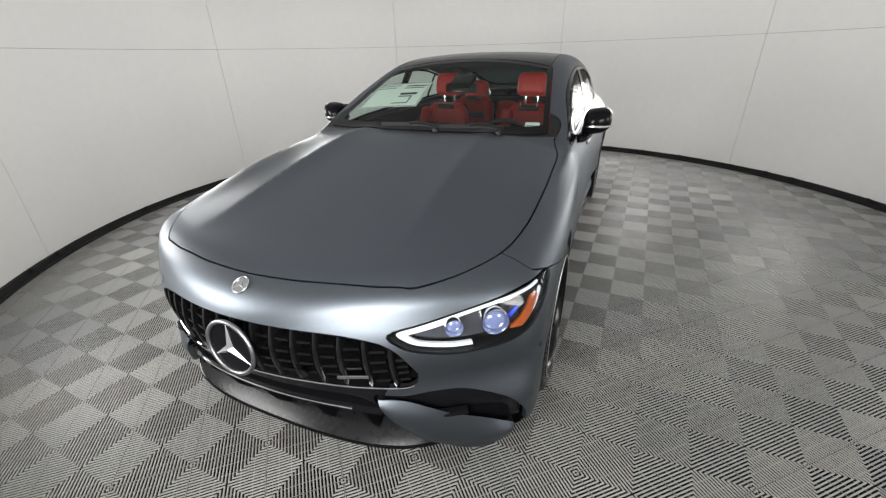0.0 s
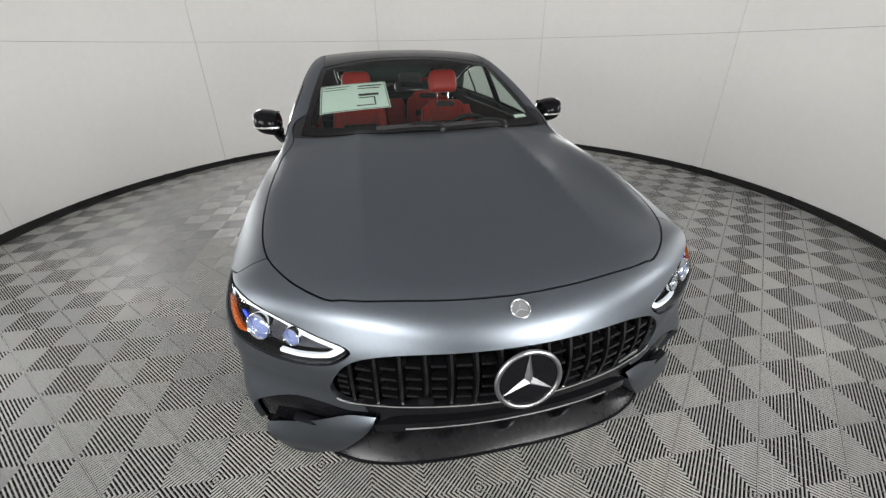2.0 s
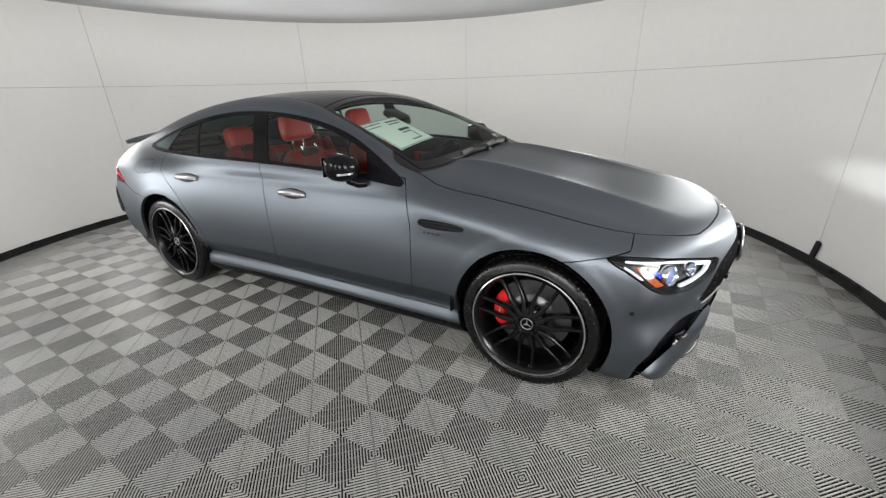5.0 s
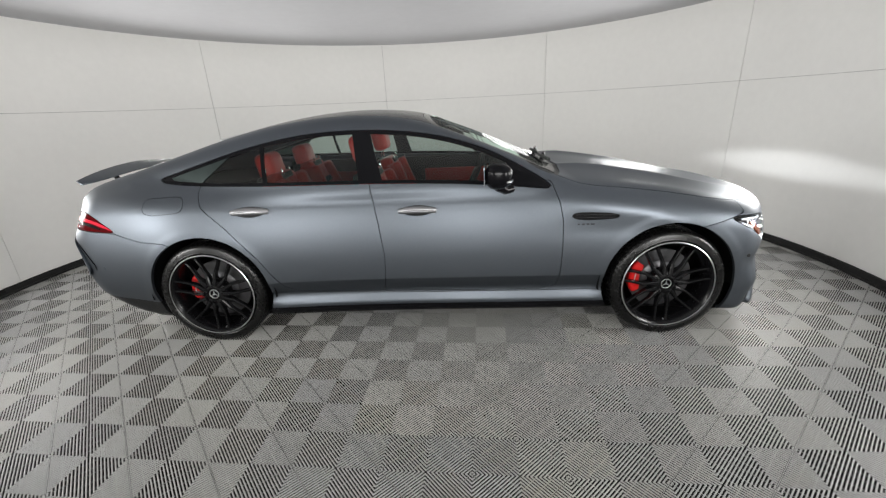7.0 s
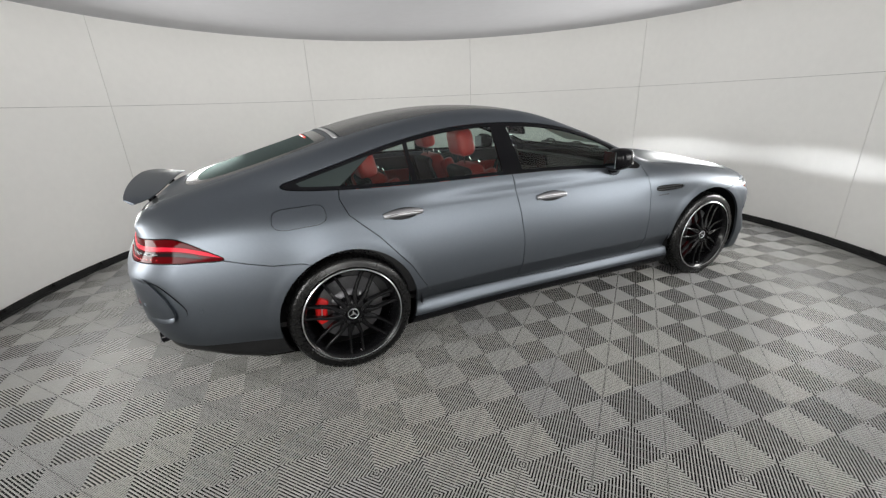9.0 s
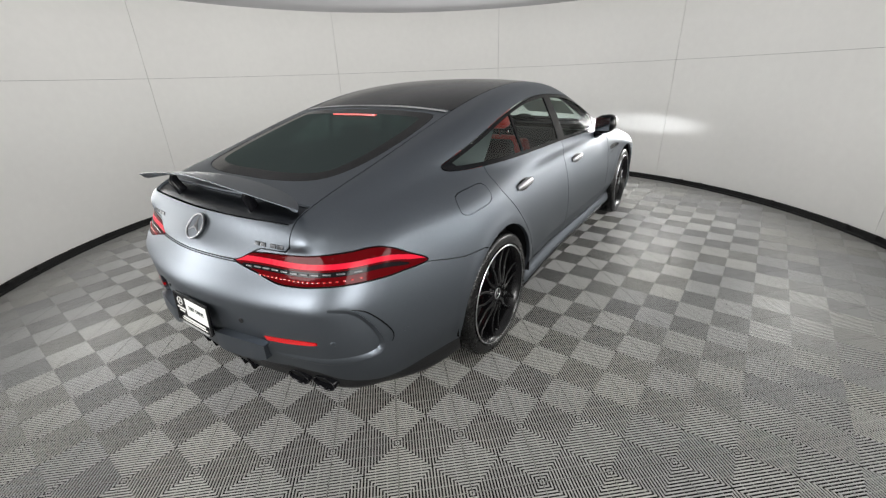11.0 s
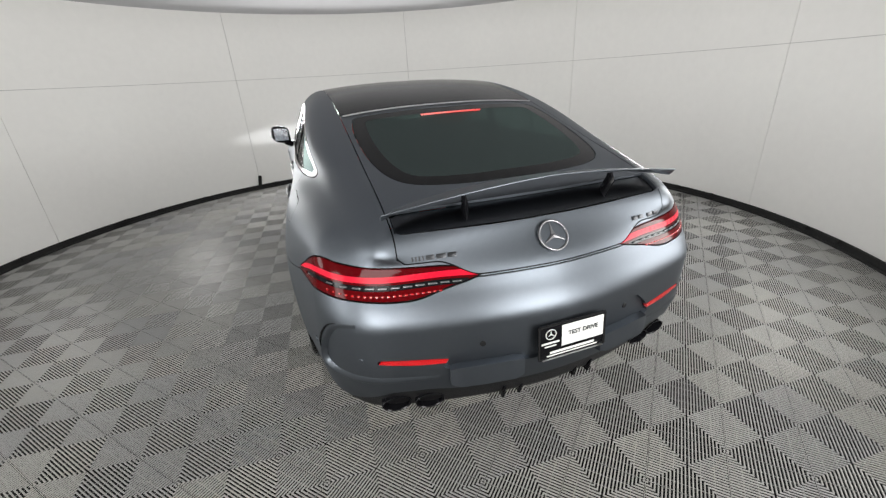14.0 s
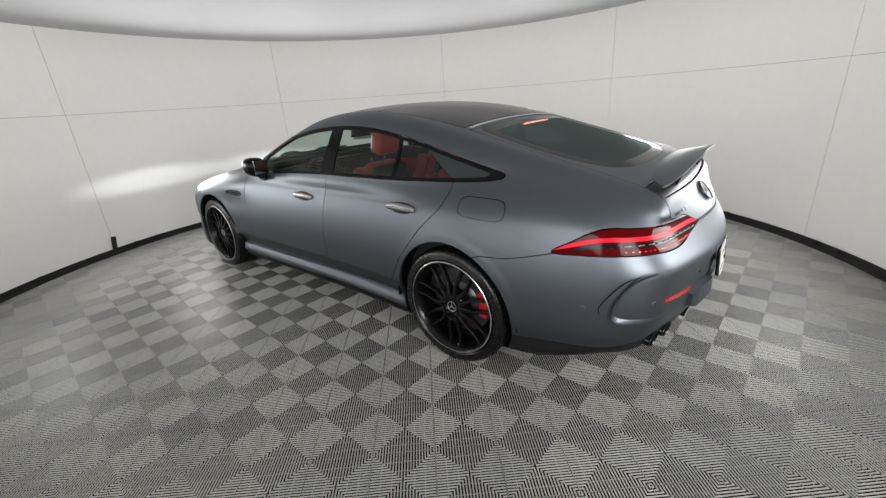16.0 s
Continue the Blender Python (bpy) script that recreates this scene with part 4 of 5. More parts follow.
# body-coloured corner blades: a tongue that leaves the bumper beside the grille and swells outwards
UPPER = rounded([(0.452, 0.415), (0.54, 0.408), (0.65, 0.356), (0.76, 0.298), (0.835, 0.245), (0.868, 0.215)], 6, False)
LOWEST = rounded([(0.458, 0.385), (0.515, 0.29), (0.60, 0.185), (0.72, 0.142), (0.82, 0.165), (0.868, 0.200)], 6, False)
for s in (1, -1):
    pts, faces, nu, nw = [], [], len(UPPER), 9
    for i in range(nu):
        q = i / (nu - 1)
        for j in range(nw):
            w = j / (nw - 2)
            a = UPPER[i] + (LOWEST[i] - UPPER[i]) * min(w, 1.0)
            out = 0.004 + 0.050 * math.sin(min(w, 1.0) * 1.9) * (0.25 + 0.75 * math.sin(math.pi * min(q * 1.05, 1) * 0.62)) * (1 - q**8) - (0.06 if w > 1 else 0)
            pts.append(on_end(s * a[0], max(a[1], 0.172), 0.0)[0] + Vector((out * 0.85, s * out * 0.5, min(0.0, a[1] - 0.172))))
    for i in range(nu - 1):
        for j in range(nw - 1):
            q = (i * nw + j, i * nw + j + 1, (i + 1) * nw + j + 1, (i + 1) * nw + j)
            faces.append(q if s > 0 else q[::-1])
    part("flick", (pts, faces), M_PAINT, car, "body-coloured bumper corner blade")
for s in (1, -1):
    for y, z, lift in ((0.66, 0.335, -0.004),):
        p, n = on_end(s * y, z, lift)
        part("fog_blade", box(0.16, 0.014, 0.03, 0.005), M_BLACK, car, m=facing(p, n) @ pose(0, 0, 0, 0, 0, 8 * s))
    for x, z in ((1.935, 0.537),):
        p, n = on_side(x, z, 0.0005, s)
        part("parking_sensor", lathe([(0.0105, -0.004), (0.0115, 0.001), (0.010, 0.003), (0.0, 0.003)], 20), M_SATIN, car, m=facing(p, n))
    p, n = on_side(-2.22, 0.545, 0.0005, s)
    part("parking_sensor", lathe([(0.0105, -0.004), (0.0115, 0.001), (0.010, 0.003), (0.0, 0.003)], 20), M_PAINT, car, m=facing(p, n))
    for y, z in ((0.315, 0.60), (0.735, 0.575)):
        p, n = on_end(s * y, z, -0.017 if y < 0.5 else 0.0005, False)
        part("parking_sensor", lathe([(0.0105, -0.004), (0.0115, 0.001), (0.010, 0.003), (0.0, 0.003)], 20), M_SATIN if y < 0.5 else M_PAINT, car, m=facing(p, n))

# -- sides: handles, fender vents, mirrors --
for k, s in enumerate((1, -1)):
    for door, x in ((front_doors[k], -0.077), (rear_doors[k], -1.125)):
        p, n = on_side(x, 0.874 if x > -1 else 0.905, 0.001, s)
        m = facing(p, n)
        # flat black ellipse laid in for the shade of the paint-coloured grip recess
        shade_rim = [(0.104 * math.cos(a), 0.034 * math.sin(a), -0.002) for a in np.linspace(0, 2 * math.pi, 32, endpoint=False)]
        shade_face = [(0.096 * math.cos(a), 0.029 * math.sin(a), 0.0018) for a in np.linspace(0, 2 * math.pi, 32, endpoint=False)]
        part("handle_shade", (shade_rim + shade_face, [(i, (i + 1) % 32, 32 + (i + 1) % 32, 32 + i) for i in range(32)] + [tuple(range(32, 64))]), M_SATIN, door, m=m)
        line = [(q, 0.004 - 0.006 * (q / 0.118) ** 2, 0.016 - 0.012 * (q / 0.118) ** 4) for q in np.linspace(-0.118, 0.118, 17)]
        wide = [0.45 + 0.55 * math.sqrt(max(0.0, 1 - (q / 0.122) ** 2)) for q in np.linspace(-0.118, 0.118, 17)]
        handle = part("handle", sweep(line, [(0.023 * math.cos(a), 0.010 * math.sin(a)) for a in np.linspace(0, 2 * math.pi, 12, endpoint=False)], wide), M_DISC, door, "bright satin pull handle", m=m)
        part("handle_groove", sweep([(a, b - 0.004, c + 0.0085) for a, b, c in line], ring(0.0022, 6), wide), M_SATIN, handle)
    for z in (0.803, 0.822):
        part("louvre", sweep([on_side(x, z, -0.006, s)[0] for x in np.linspace(0.885, 1.115, 9)], ring(0.0035, 8)), M_SATIN, fender_vents[k])
    for i, w in enumerate((0.030, 0.020, 0.020, 0.016)):
        p, n = on_side(0.985 - 0.027 * i, 0.764, 0.0005, s)
        part("script_bar", box(w * 0.8, 0.009, 0.0016, 0.0006), M_SCRIPT, fender_vents[k], m=facing(p, n))

    # mirror: black shell on a stalk, chrome blade, glass
    mirror = part("mirror", box(0.160, 0.158, 0.152, 0.060, 5), M_BLACK, car, "gloss black door mirror with chrome blade", m=pose(0.415, s * 0.952, 1.078, 0, 0, s * 6))
    for v in mirror.data.vertices:
        u = v.co.y * s / 0.079
        v.co.x *= 1.0 - 0.22 * max(u, 0)
        v.co.z *= 1.0 - 0.20 * max(u, 0) ** 2
        if v.co.x > 0:
            v.co.x *= 1.1
            v.co.z *= 1 - 2.6 * v.co.x**1.2
        v.co.x *= 1 - 0.22 * (v.co.z / 0.08) ** 2
        v.co.z += 0.012 * u
    part("mirror_glass", box(0.004, 0.115, 0.105, 0.0), M_MIRROR, mirror, m=pose(-0.079, 0, 0.004, 0, 0, 0))
    line = [(0.080 - 0.05 * (q / 0.08) ** 2 * (1 if q * s > 0 else 0.4), q, -0.022) for q in np.linspace(-0.068, 0.079, 13)]
    part("chrome_strip", sweep(line, [(-0.004, -0.005), (0.012, -0.005), (0.012, 0.005), (-0.004, 0.005)]), M_CHROME, mirror)
    root, tip = on_side(0.50, 0.985, -0.01, s)[0], Vector((0.425, s * 0.90, 1.00))
    part("stalk", sweep([root, (root + tip) / 2 - Vector((0, 0, 0.012)), tip, tip + Vector((-0.01, 0, 0.04))], [(0.036 * math.cos(a), 0.026 * math.sin(a)) for a in np.linspace(0, 2 * math.pi, 14, endpoint=False)], up=(0, 0.2, 1)), M_BLACK, mirror, m=mirror.matrix_basis.inverted())
    # wheel arch liners
    for ax in (AXLE, -AXLE):
        arc = [(ax + 0.425 * math.cos(a), 0.365 + 0.425 * math.sin(a)) for a in np.linspace(-0.10, math.pi + 0.10, 40)]
        pts = [(x, s * y, z) for y in (0.50, 0.925) for x, z in arc]
        part("arch_liner", (pts, [(i, i + 1, 41 + i, 40 + i) for i in range(39)] + [tuple(range(40))]), M_DARK, car)

# -- raised spoiler on two struts --
pts, faces, ys = [], [], np.linspace(-0.60, 0.60, 33)
for y in ys:
    k = abs(y) / 0.60
    lead, trail, drop = -2.335 - 0.03 * k**2 - 0.07 * k**8, -2.515 + 0.040 * k**3, 0.070 * k**2.0
    for q in np.linspace(0, 1, 9):
        x = lead + (trail - lead) * q
        z = 1.119 + (0.050 * q - 0.012 * q * q) * (1 - 0.35 * k) + 0.022 * k * k - drop
        pts += [(x, y, z), (x, y, z - 0.003 - 0.010 * math.sin(math.pi * min(q + 0.08, 1)))]
w = 18
for i in range(len(ys) - 1):
    for j in range(8):
        a = i * w + 2 * j
        faces += [(a, a + 2, a + w + 2, a + w), (a + 1, a + w + 1, a + w + 3, a + 3)]
    a = i * w
    faces += [(a, a + w, a + w + 1, a + 1), (a + 16, a + 17, a + w + 17, a + w + 16)]
for i in (0, len(ys) - 1):
    faces += [(i * w + 2 * j, i * w + 2 * j + 1, i * w + 2 * j + 3, i * w + 2 * j + 2) for j in range(8)]
spoiler = part("spoiler", (pts, faces), M_PAINT, car, "raised grey rear spoiler wing")
for s in (1, -1):
    part("strut", sweep([(-2.405, s * 0.292, 0.985), (-2.425, s * 0.295, 1.04), (-2.446, s * 0.305, 1.090), (-2.440, s * 0.305, 1.112)], [(0.011 * math.cos(a), 0.026 * math.sin(a)) for a in np.linspace(0, 2 * math.pi, 14, endpoint=False)], [1.0, 0.9, 0.9, 0.55], up=(1, 0, 0)), M_BLACK, spoiler, "black spoiler strut")
    part("strut_foot", box(0.09, 0.06, 0.014, 0.006), M_BLACK, spoiler, m=pose(-2.40, s * 0.29, 0.995, 0, 20, 0))

# -- tail: emblem, script bars, number plate, bumper pads, exhausts, diffuser blades, brake lamp --
p, n = on_end(0, 0.934, 0.010, False)
emblem("tail_emblem", 0.056, car, facing(p, n), M_PAINT, M_DISC, 0.008)
for y0, widths in ((0.518, (0.006, 0.006, 0.006, 0.006, 0.030, 0.034, 0.030)), (-0.386, (0.027, 0.026, 0.012, 0.029, 0.029))):
    y = y0
    for i, wdt in enumerate(widths):
        p, n = on_end(y - wdt / 2, 0.928, 0.002, False)
        if wdt != 0.012:
            part("script_bar", box(wdt, 0.016, 0.003, 0.001), M_SCRIPT, car, "dark chrome model script", m=facing(p, n))
        y -= wdt + 0.006
plate_at = facing(Vector((-2.650, -0.024, 0.577)), Vector((-1, 0, 0.06)))
plate_ob = part("number_plate", box(0.325, 0.165, 0.012, 0.004), M_BLACK, car, "black dealer plate with white field", m=plate_at @ Matrix.Diagonal((0.88, 0.83, 1, 1)))
part("plate_frame", joined(*[sweep(q, ring(0.005, 6)) for q in ([(-0.162, -0.082, 0.006), (0.162, -0.082, 0.006)], [(-0.162, 0.082, 0.006), (0.162, 0.082, 0.006)], [(-0.162, -0.082, 0.006), (-0.162, 0.082, 0.006)], [(0.162, -0.082, 0.006), (0.162, 0.082, 0.006)])]), M_SATIN, plate_ob)
part("plate_foot", sweep([(-0.150, -0.082, 0.0115), (0.150, -0.082, 0.0115)], [(-0.0015, -0.005), (0.0015, -0.005), (0.0015, 0.005), (-0.0015, 0.005)]), M_ALU, plate_ob, "silver lower edge of the plate")
part("white_field", box(0.208, 0.104, 0.002, 0.0005), M_WHITE, plate_ob, m=pose(0.05, 0.018, 0.0072))
font = bpy.data.curves.new("lettering", "FONT")
font.offset = 0.0007
font.body, font.size, font.align_x, font.align_y, font.extrude = "TEST DRIVE", 0.029, "CENTER", "CENTER", 0.0006
text = new("lettering", font)
bpy.context.view_layer.update()
text_mesh = bpy.data.meshes.new_from_object(text.evaluated_get(bpy.context.evaluated_depsgraph_get()))
bpy.data.objects.remove(text)
text_mesh.materials.clear()
text_mesh.materials.append(M_INK)
letters = new("lettering", text_mesh)
letters.parent, letters.matrix_basis = plate_ob, pose(0.05, 0.024, 0.0092)
emblem("dealer_emblem", 0.024, plate_ob, pose(-0.108, 0.040, 0.0066), M_BLACK, M_WHITE, 0.001)
for x, y, wx, wy in ((-0.108, -0.004, 0.085, 0.009), (-0.108, -0.021, 0.055, 0.006), (0.0, -0.056, 0.22, 0.011), (0.0, -0.071, 0.25, 0.006)):
    part("print_bar", box(wx, wy, 0.0015, 0.0), M_WHITE, plate_ob, m=pose(x, y, 0.0068))
for s in (1, -1):
    line = [on_end(s * y, 0.488, -0.004, False)[0] for y in np.linspace(0.165, 0.435, 9)]
    part("bumper_pad", sweep(line, [(-0.034, -0.040), (0.024, -0.046), (0.044, -0.030), (0.046, 0.004), (0.036, 0.024), (0.010, 0.040), (-0.034, 0.046)] if s > 0 else [(0.034, -0.040), (-0.024, -0.046), (-0.044, -0.030), (-0.046, 0.004), (-0.036, 0.024), (-0.010, 0.040), (0.034, 0.046)][::-1], [0.8] + [1.0] * 7 + [0.75]), M_PAINT, car, "grey lower bumper pad")
    for y in (0.502, 0.626):
        tip = Vector((-2.498 + 0.25 * (y - 0.502), s * y, 0.338))
        profile = [(0.050, 0.10), (0.054, -0.012), (0.052, -0.018), (0.047, -0.014), (0.045, 0.09), (0.0, 0.09)]
        pipe = part("exhaust_tip", lathe(profile, 32), M_BLACK, car, "gloss black twin exhaust tip", m=facing(tip, Vector((1, -0.12 * s, 0.10))) @ Matrix.Diagonal((1.06, 0.66, 1, 1)))
        part("rim", lathe([(0.0530 + 0.0014 * math.cos(a), -0.0165 + 0.0014 * math.sin(a)) for a in np.linspace(0, 2 * math.pi, 6, endpoint=False)], 32, True), M_SCRIPT, pipe)
    for y in (0.13, 0.205):
        part("diffuser_blade", box(0.16, 0.012, 0.075, 0.004), M_BLACK, car, m=pose(-2.48, s * y, 0.325, 0, -14, 0))
line = [on_top(-1.535, y, 0.0)[0] for y in np.linspace(-0.17, 0.17, 11)]
part("brake_lamp", sweep(line, [(-0.008, -0.005), (0.008, -0.005), (0.008, 0.004), (-0.008, 0.004)]), M_BRAKE, car, "red high-level brake lamp")
# bright metal strip put in for the thin highlight along the roof seam
line = [on_top(-1.40, y, 0.003)[0] for y in np.linspace(-0.56, 0.56, 25)]
part("roof_highlight_strip", sweep(line, [(-0.012, -0.003), (0.012, -0.003), (0.010, 0.003), (-0.010, 0.003)]), M_ALU, car, "thin bright strip standing for the seam highlight above the rear window")

# -- wipers: a slim blade on a thicker arm with its pivot at the cowl --
for y0, y1 in ((-0.30, 0.10), (0.08, 0.48)):
    line = [on_top(0.835 - 0.020 * math.sin(q * 2.6), y0 + (y1 - y0) * q, 0.022)[0] for q in np.linspace(0, 1, 11)]
    wiper = part("wiper", sweep(line, [(-0.009, -0.010), (0.009, -0.010), (0.004, 0.010), (-0.004, 0.010)]), M_SATIN, car, "black wiper blade at rest")
    arm = [on_top(0.868, y1 - 0.02, 0.004)[0], on_top(0.862, y1 - 0.05, 0.040)[0], on_top(0.845, y1 - 0.14, 0.046)[0], on_top(0.828, (y0 + y1) / 2, 0.034)[0]]
    part("wiper_arm", sweep(rounded(arm, 5, False), ring(0.0085, 8), [1.5, 1.4, 1.3, 1.2, 1.1] + [1.0] * 11), M_SATIN, wiper)
    part("pivot_cap", lathe([(0.020, -0.01), (0.020, 0.012), (0.014, 0.022), (0.0, 0.024)], 16), M_SATIN, wiper, m=facing(arm[0], (0.2, 0, 1)))

# -- wheels --
def tyre_mesh(R, wdt):
    h = wdt / 2
    prof = [(0.272, -h + 0.03), (0.285, -h + 0.012), (0.305, -h + 0.001), (R - 0.03, -h + 0.002), (R - 0.012, -h + 0.012), (R - 0.002, -h + 0.035)]
    for g in (-0.065, -0.022, 0.022, 0.065):
        prof += [(R, g - 0.005), (R - 0.007, g - 0.004), (R - 0.007, g + 0.004), (R, g + 0.005)]
    prof += [(R - 0.002, h - 0.035), (R - 0.012, h - 0.012), (R - 0.03, h - 0.002), (0.305, h - 0.001), (0.298, h + 0.001), (0.285, h - 0.010), (0.272, h - 0.03)]
    return lathe(prof, 96)


def spoke_pair(a):
    """A forked spoke: a stem at the hub that parts into two slim arms out to the rim."""
    made = []
    for s in (1, -1):
        line, scale = [], []
        for q in np.linspace(0, 1, 12):
            r = 0.062 + 0.218 * q
            off = s * (0.011 + 0.022 * min(1.0, q / 0.32) + 0.003 * q)
            lift = 0.018 - 0.030 * q**1.2 + 0.030 * q**4
            line.append((r * math.cos(a) - off * math.sin(a), r * math.sin(a) + off * math.cos(a), lift))
            scale.append(1.25 - 0.60 * step(0, 0.45, q) + 0.20 * step(0.85, 1.0, q))
        made.append(sweep(line, [(-0.0135, -0.034), (0.0135, -0.034), (0.0115, 0.004), (0.006, 0.010), (-0.006, 0.010), (-0.0115, 0.004)], scale))
    return joined(*made)


def wheel(at, s, R, wdt):
    """Hub-centred, its outer face towards s."""
    base = thing("wheel", "", "")
    base.parent = car
    base.matrix_basis = facing(Vector(at), Vector((0, s, 0)))
    h = wdt / 2
    face = h - 0.030
    tyre = part("tyre", tyre_mesh(R, wdt), M_RUBBER, base, "black low-profile tyre")
    lug = box(0.019, 0.036, 0.010, 0.002)
    lugs = bpy.data.meshes.new("tread_block")
    lug.to_mesh(lugs)
    lug.free()
    lugs.materials.append(M_RUBBER)
    for i in range(72):
        a = 2 * math.pi * i / 72
        ob = new("tread_block", lugs)
        ob.parent = tyre
        ob.matrix_basis = pose((R - 0.0095) * math.cos(a), (R - 0.0095) * math.sin(a), h - 0.026, 0, 0, math.degrees(a) + 90) @ pose(0, 0, 0, 67, 0, 0)
    rim_prof = [(0.281, h - 0.004), (0.286, h + 0.001), (0.279, h + 0.003), (0.271, h - 0.004), (0.264, h - 0.022), (0.252, h - 0.05), (0.246, -h + 0.04), (0.272, -h + 0.01), (0.281, -h + 0.012)]
    rim = part("rim", lathe(rim_prof, 96), M_RIM, base, "gloss black forked-spoke rim")
    part("rim_edge", lathe([(0.2862, h + 0.0014), (0.2825, h + 0.0040), (0.2790, h + 0.0034)], 96), M_ALU, rim, "machined silver rim edge")
    for i in range(7):
        part("spoke", spoke_pair(-math.pi / 2 + i * 2 * math.pi / 7), M_RIM, rim, m=pose(0, 0, face - 0.012))
    part("hub", lathe([(0.090, -0.05), (0.086, 0.008), (0.072, 0.018), (0.046, 0.022), (0.040, 0.012), (0.0, 0.012)], 48), M_RIM, rim, m=pose(0, 0, face - 0.012))
    emblem("centre_cap", 0.030, rim, pose(0, 0, face + 0.006), M_BLACK, M_ALU, 0.003)
    for i in range(5):
        a = 2 * math.pi * i / 5 + 0.3
        part("bolt", lathe([(0.009, 0), (0.009, 0.012), (0.006, 0.015), (0, 0.015)], 6), M_SATIN, rim, m=pose(0.057 * math.cos(a), 0.057 * math.sin(a), face))
    part("valve", lathe([(0.004, 0), (0.004, 0.02), (0, 0.022)], 8), M_ALU, rim, m=pose(0.02, -0.258, face - 0.02))
    disc = part("brake_disc", lathe([(0.095, -0.012), (0.198, -0.012), (0.198, 0.014), (0.12, 0.014), (0.10, 0.03), (0.06, 0.034)], 64), M_ROTOR, base, m=pose(0, 0, face - 0.105))
    return base, face


for ax, R, wdt in ((AXLE, 0.355, 0.275), (-AXLE, 0.357, 0.305)):
    for s in (1, -1):
        outer = 0.938
        base, face = wheel((ax, s * (outer - wdt / 2), R), s, R, wdt)
        # the caliper sits behind the front axle's and before the rear axle's middle, as seen on this car
        turn_to = math.radians(180 - 6 if s < 0 else 6)
        arc = []
        for q in np.linspace(-0.5, 0.5, 11):
            a = turn_to + q * (1.15 if ax > 0 else 0.9)
            arc.append((0.168 * math.cos(a), 0.168 * math.sin(a), 0))
        body_of = sweep(arc, [(-0.032, -0.04), (0.032, -0.04), (0.035, 0.010), (0.024, 0.020), (-0.020, 0.020), (-0.032, 0.010)], [0.75, 0.95] + [1.0] * 7 + [0.95, 0.75])
        caliper = part("caliper", body_of, M_CALIPER, base, "red brake caliper", m=pose(0, 0, face - 0.082))
        mid = arc[5]
        part("caliper_script", box(0.007, 0.050, 0.002), M_ALU, caliper, m=pose(mid[0], mid[1], 0.020, 0, 0, math.degrees(turn_to)))

# -- cabin --
cabin = thing("cabin", "", "")
cabin.parent = car
part("cabin_floor", box(2.9, 1.5, 0.03, 0.0), M_CABIN, cabin, m=pose(-0.45, 0, 0.30))
for s in (1, -1):
    part("door_card", box(2.2, 0.035, 0.66, 0.012), M_CABIN, cabin, m=pose(-0.40, s * 0.775, 0.69, s * 3, 0, 0))
    for x in (0.15, -0.85):
        part("door_insert", box(0.62, 0.03, 0.20, 0.014), M_LEATHER, cabin, "red leather door insert", m=pose(x, s * 0.752, 0.80, s * 3, 0, 0))
        part("arm_rest", box(0.56, 0.075, 0.05, 0.018), M_CABIN, cabin, m=pose(x - 0.05, s * 0.725, 0.74))
        part("speaker_trim", lathe([(0.055, 0), (0.06, 0.006), (0.0, 0.010)], 24), M_ALU, cabin, m=facing(Vector((x + 0.36, s * 0.755, 0.93)), Vector((0, -s, 0))))
dash_line = [(0.70 - 0.10 * (y / 0.72) ** 2, y, 0.93) for y in np.linspace(-0.72, 0.72, 25)]
part("dashboard", sweep(dash_line, [(-0.17, -0.02), (-0.10, 0.075), (0.06, 0.062), (0.20, 0.02), (0.26, -0.06), (0.22, -0.24), (-0.12, -0.24)]), M_CABIN, cabin, "black dashboard")
part("screen_panel", box(0.02, 0.62, 0.13, 0.008), M_BLACK, cabin, m=pose(0.44, 0.18, 0.965, 0, -12, 0))
part("centre_console", box(1.1, 0.24, 0.36, 0.03), M_CABIN, cabin, m=pose(0.05, 0, 0.50))
part("rear_shelf", box(0.55, 1.05, 0.02, 0.004), M_CABIN, cabin, m=pose(-1.72, 0, 0.985))
part("boot_floor", box(0.62, 1.1, 0.03, 0.0), M_CABIN, cabin, m=pose(-2.15, 0, 0.80))
wheel_at = facing(Vector((0.33, 0.375, 0.895)), Vector((-0.92, 0, 0.38)))
steer = part("steering_wheel", lathe([(0.175 + 0.016 * math.cos(a), 0.016 * math.sin(a)) for a in np.linspace(0, 2 * math.pi, 12, endpoint=False)], 48, True), M_CABIN, cabin, "black leather steering wheel", m=wheel_at)
part("wheel_hub", box(0.15, 0.10, 0.05, 0.03, 3), M_CABIN, steer)
for x, y, l, r in ((-0.12, 0, 0.11, 0), (0.12, 0, 0.11, 0), (0, -0.11, 0.11, 90)):
    part("wheel_spoke", box(l, 0.03, 0.018, 0.006), M_CABIN, steer, m=pose(x, y, 0, 0, 0, r))


def pad(sx, sy, sz, bevel, bulge=0.0, taper=0.0):
    """A cushion: a rounded box, swollen in the middle of its front, narrower at the top."""
    bm = box(sx, sy, sz, bevel, 4)
    for v in bm.verts:
        u, w2 = v.co.y / (sy / 2), v.co.z / (sz / 2)
        v.co.x += bulge * max(0, 1 - u * u) * max(0, 1 - w2 * w2) * (1 if v.co.x > 0 else 0.3)
        v.co.y *= 1 - taper * max(0, w2) ** 2
    return bm


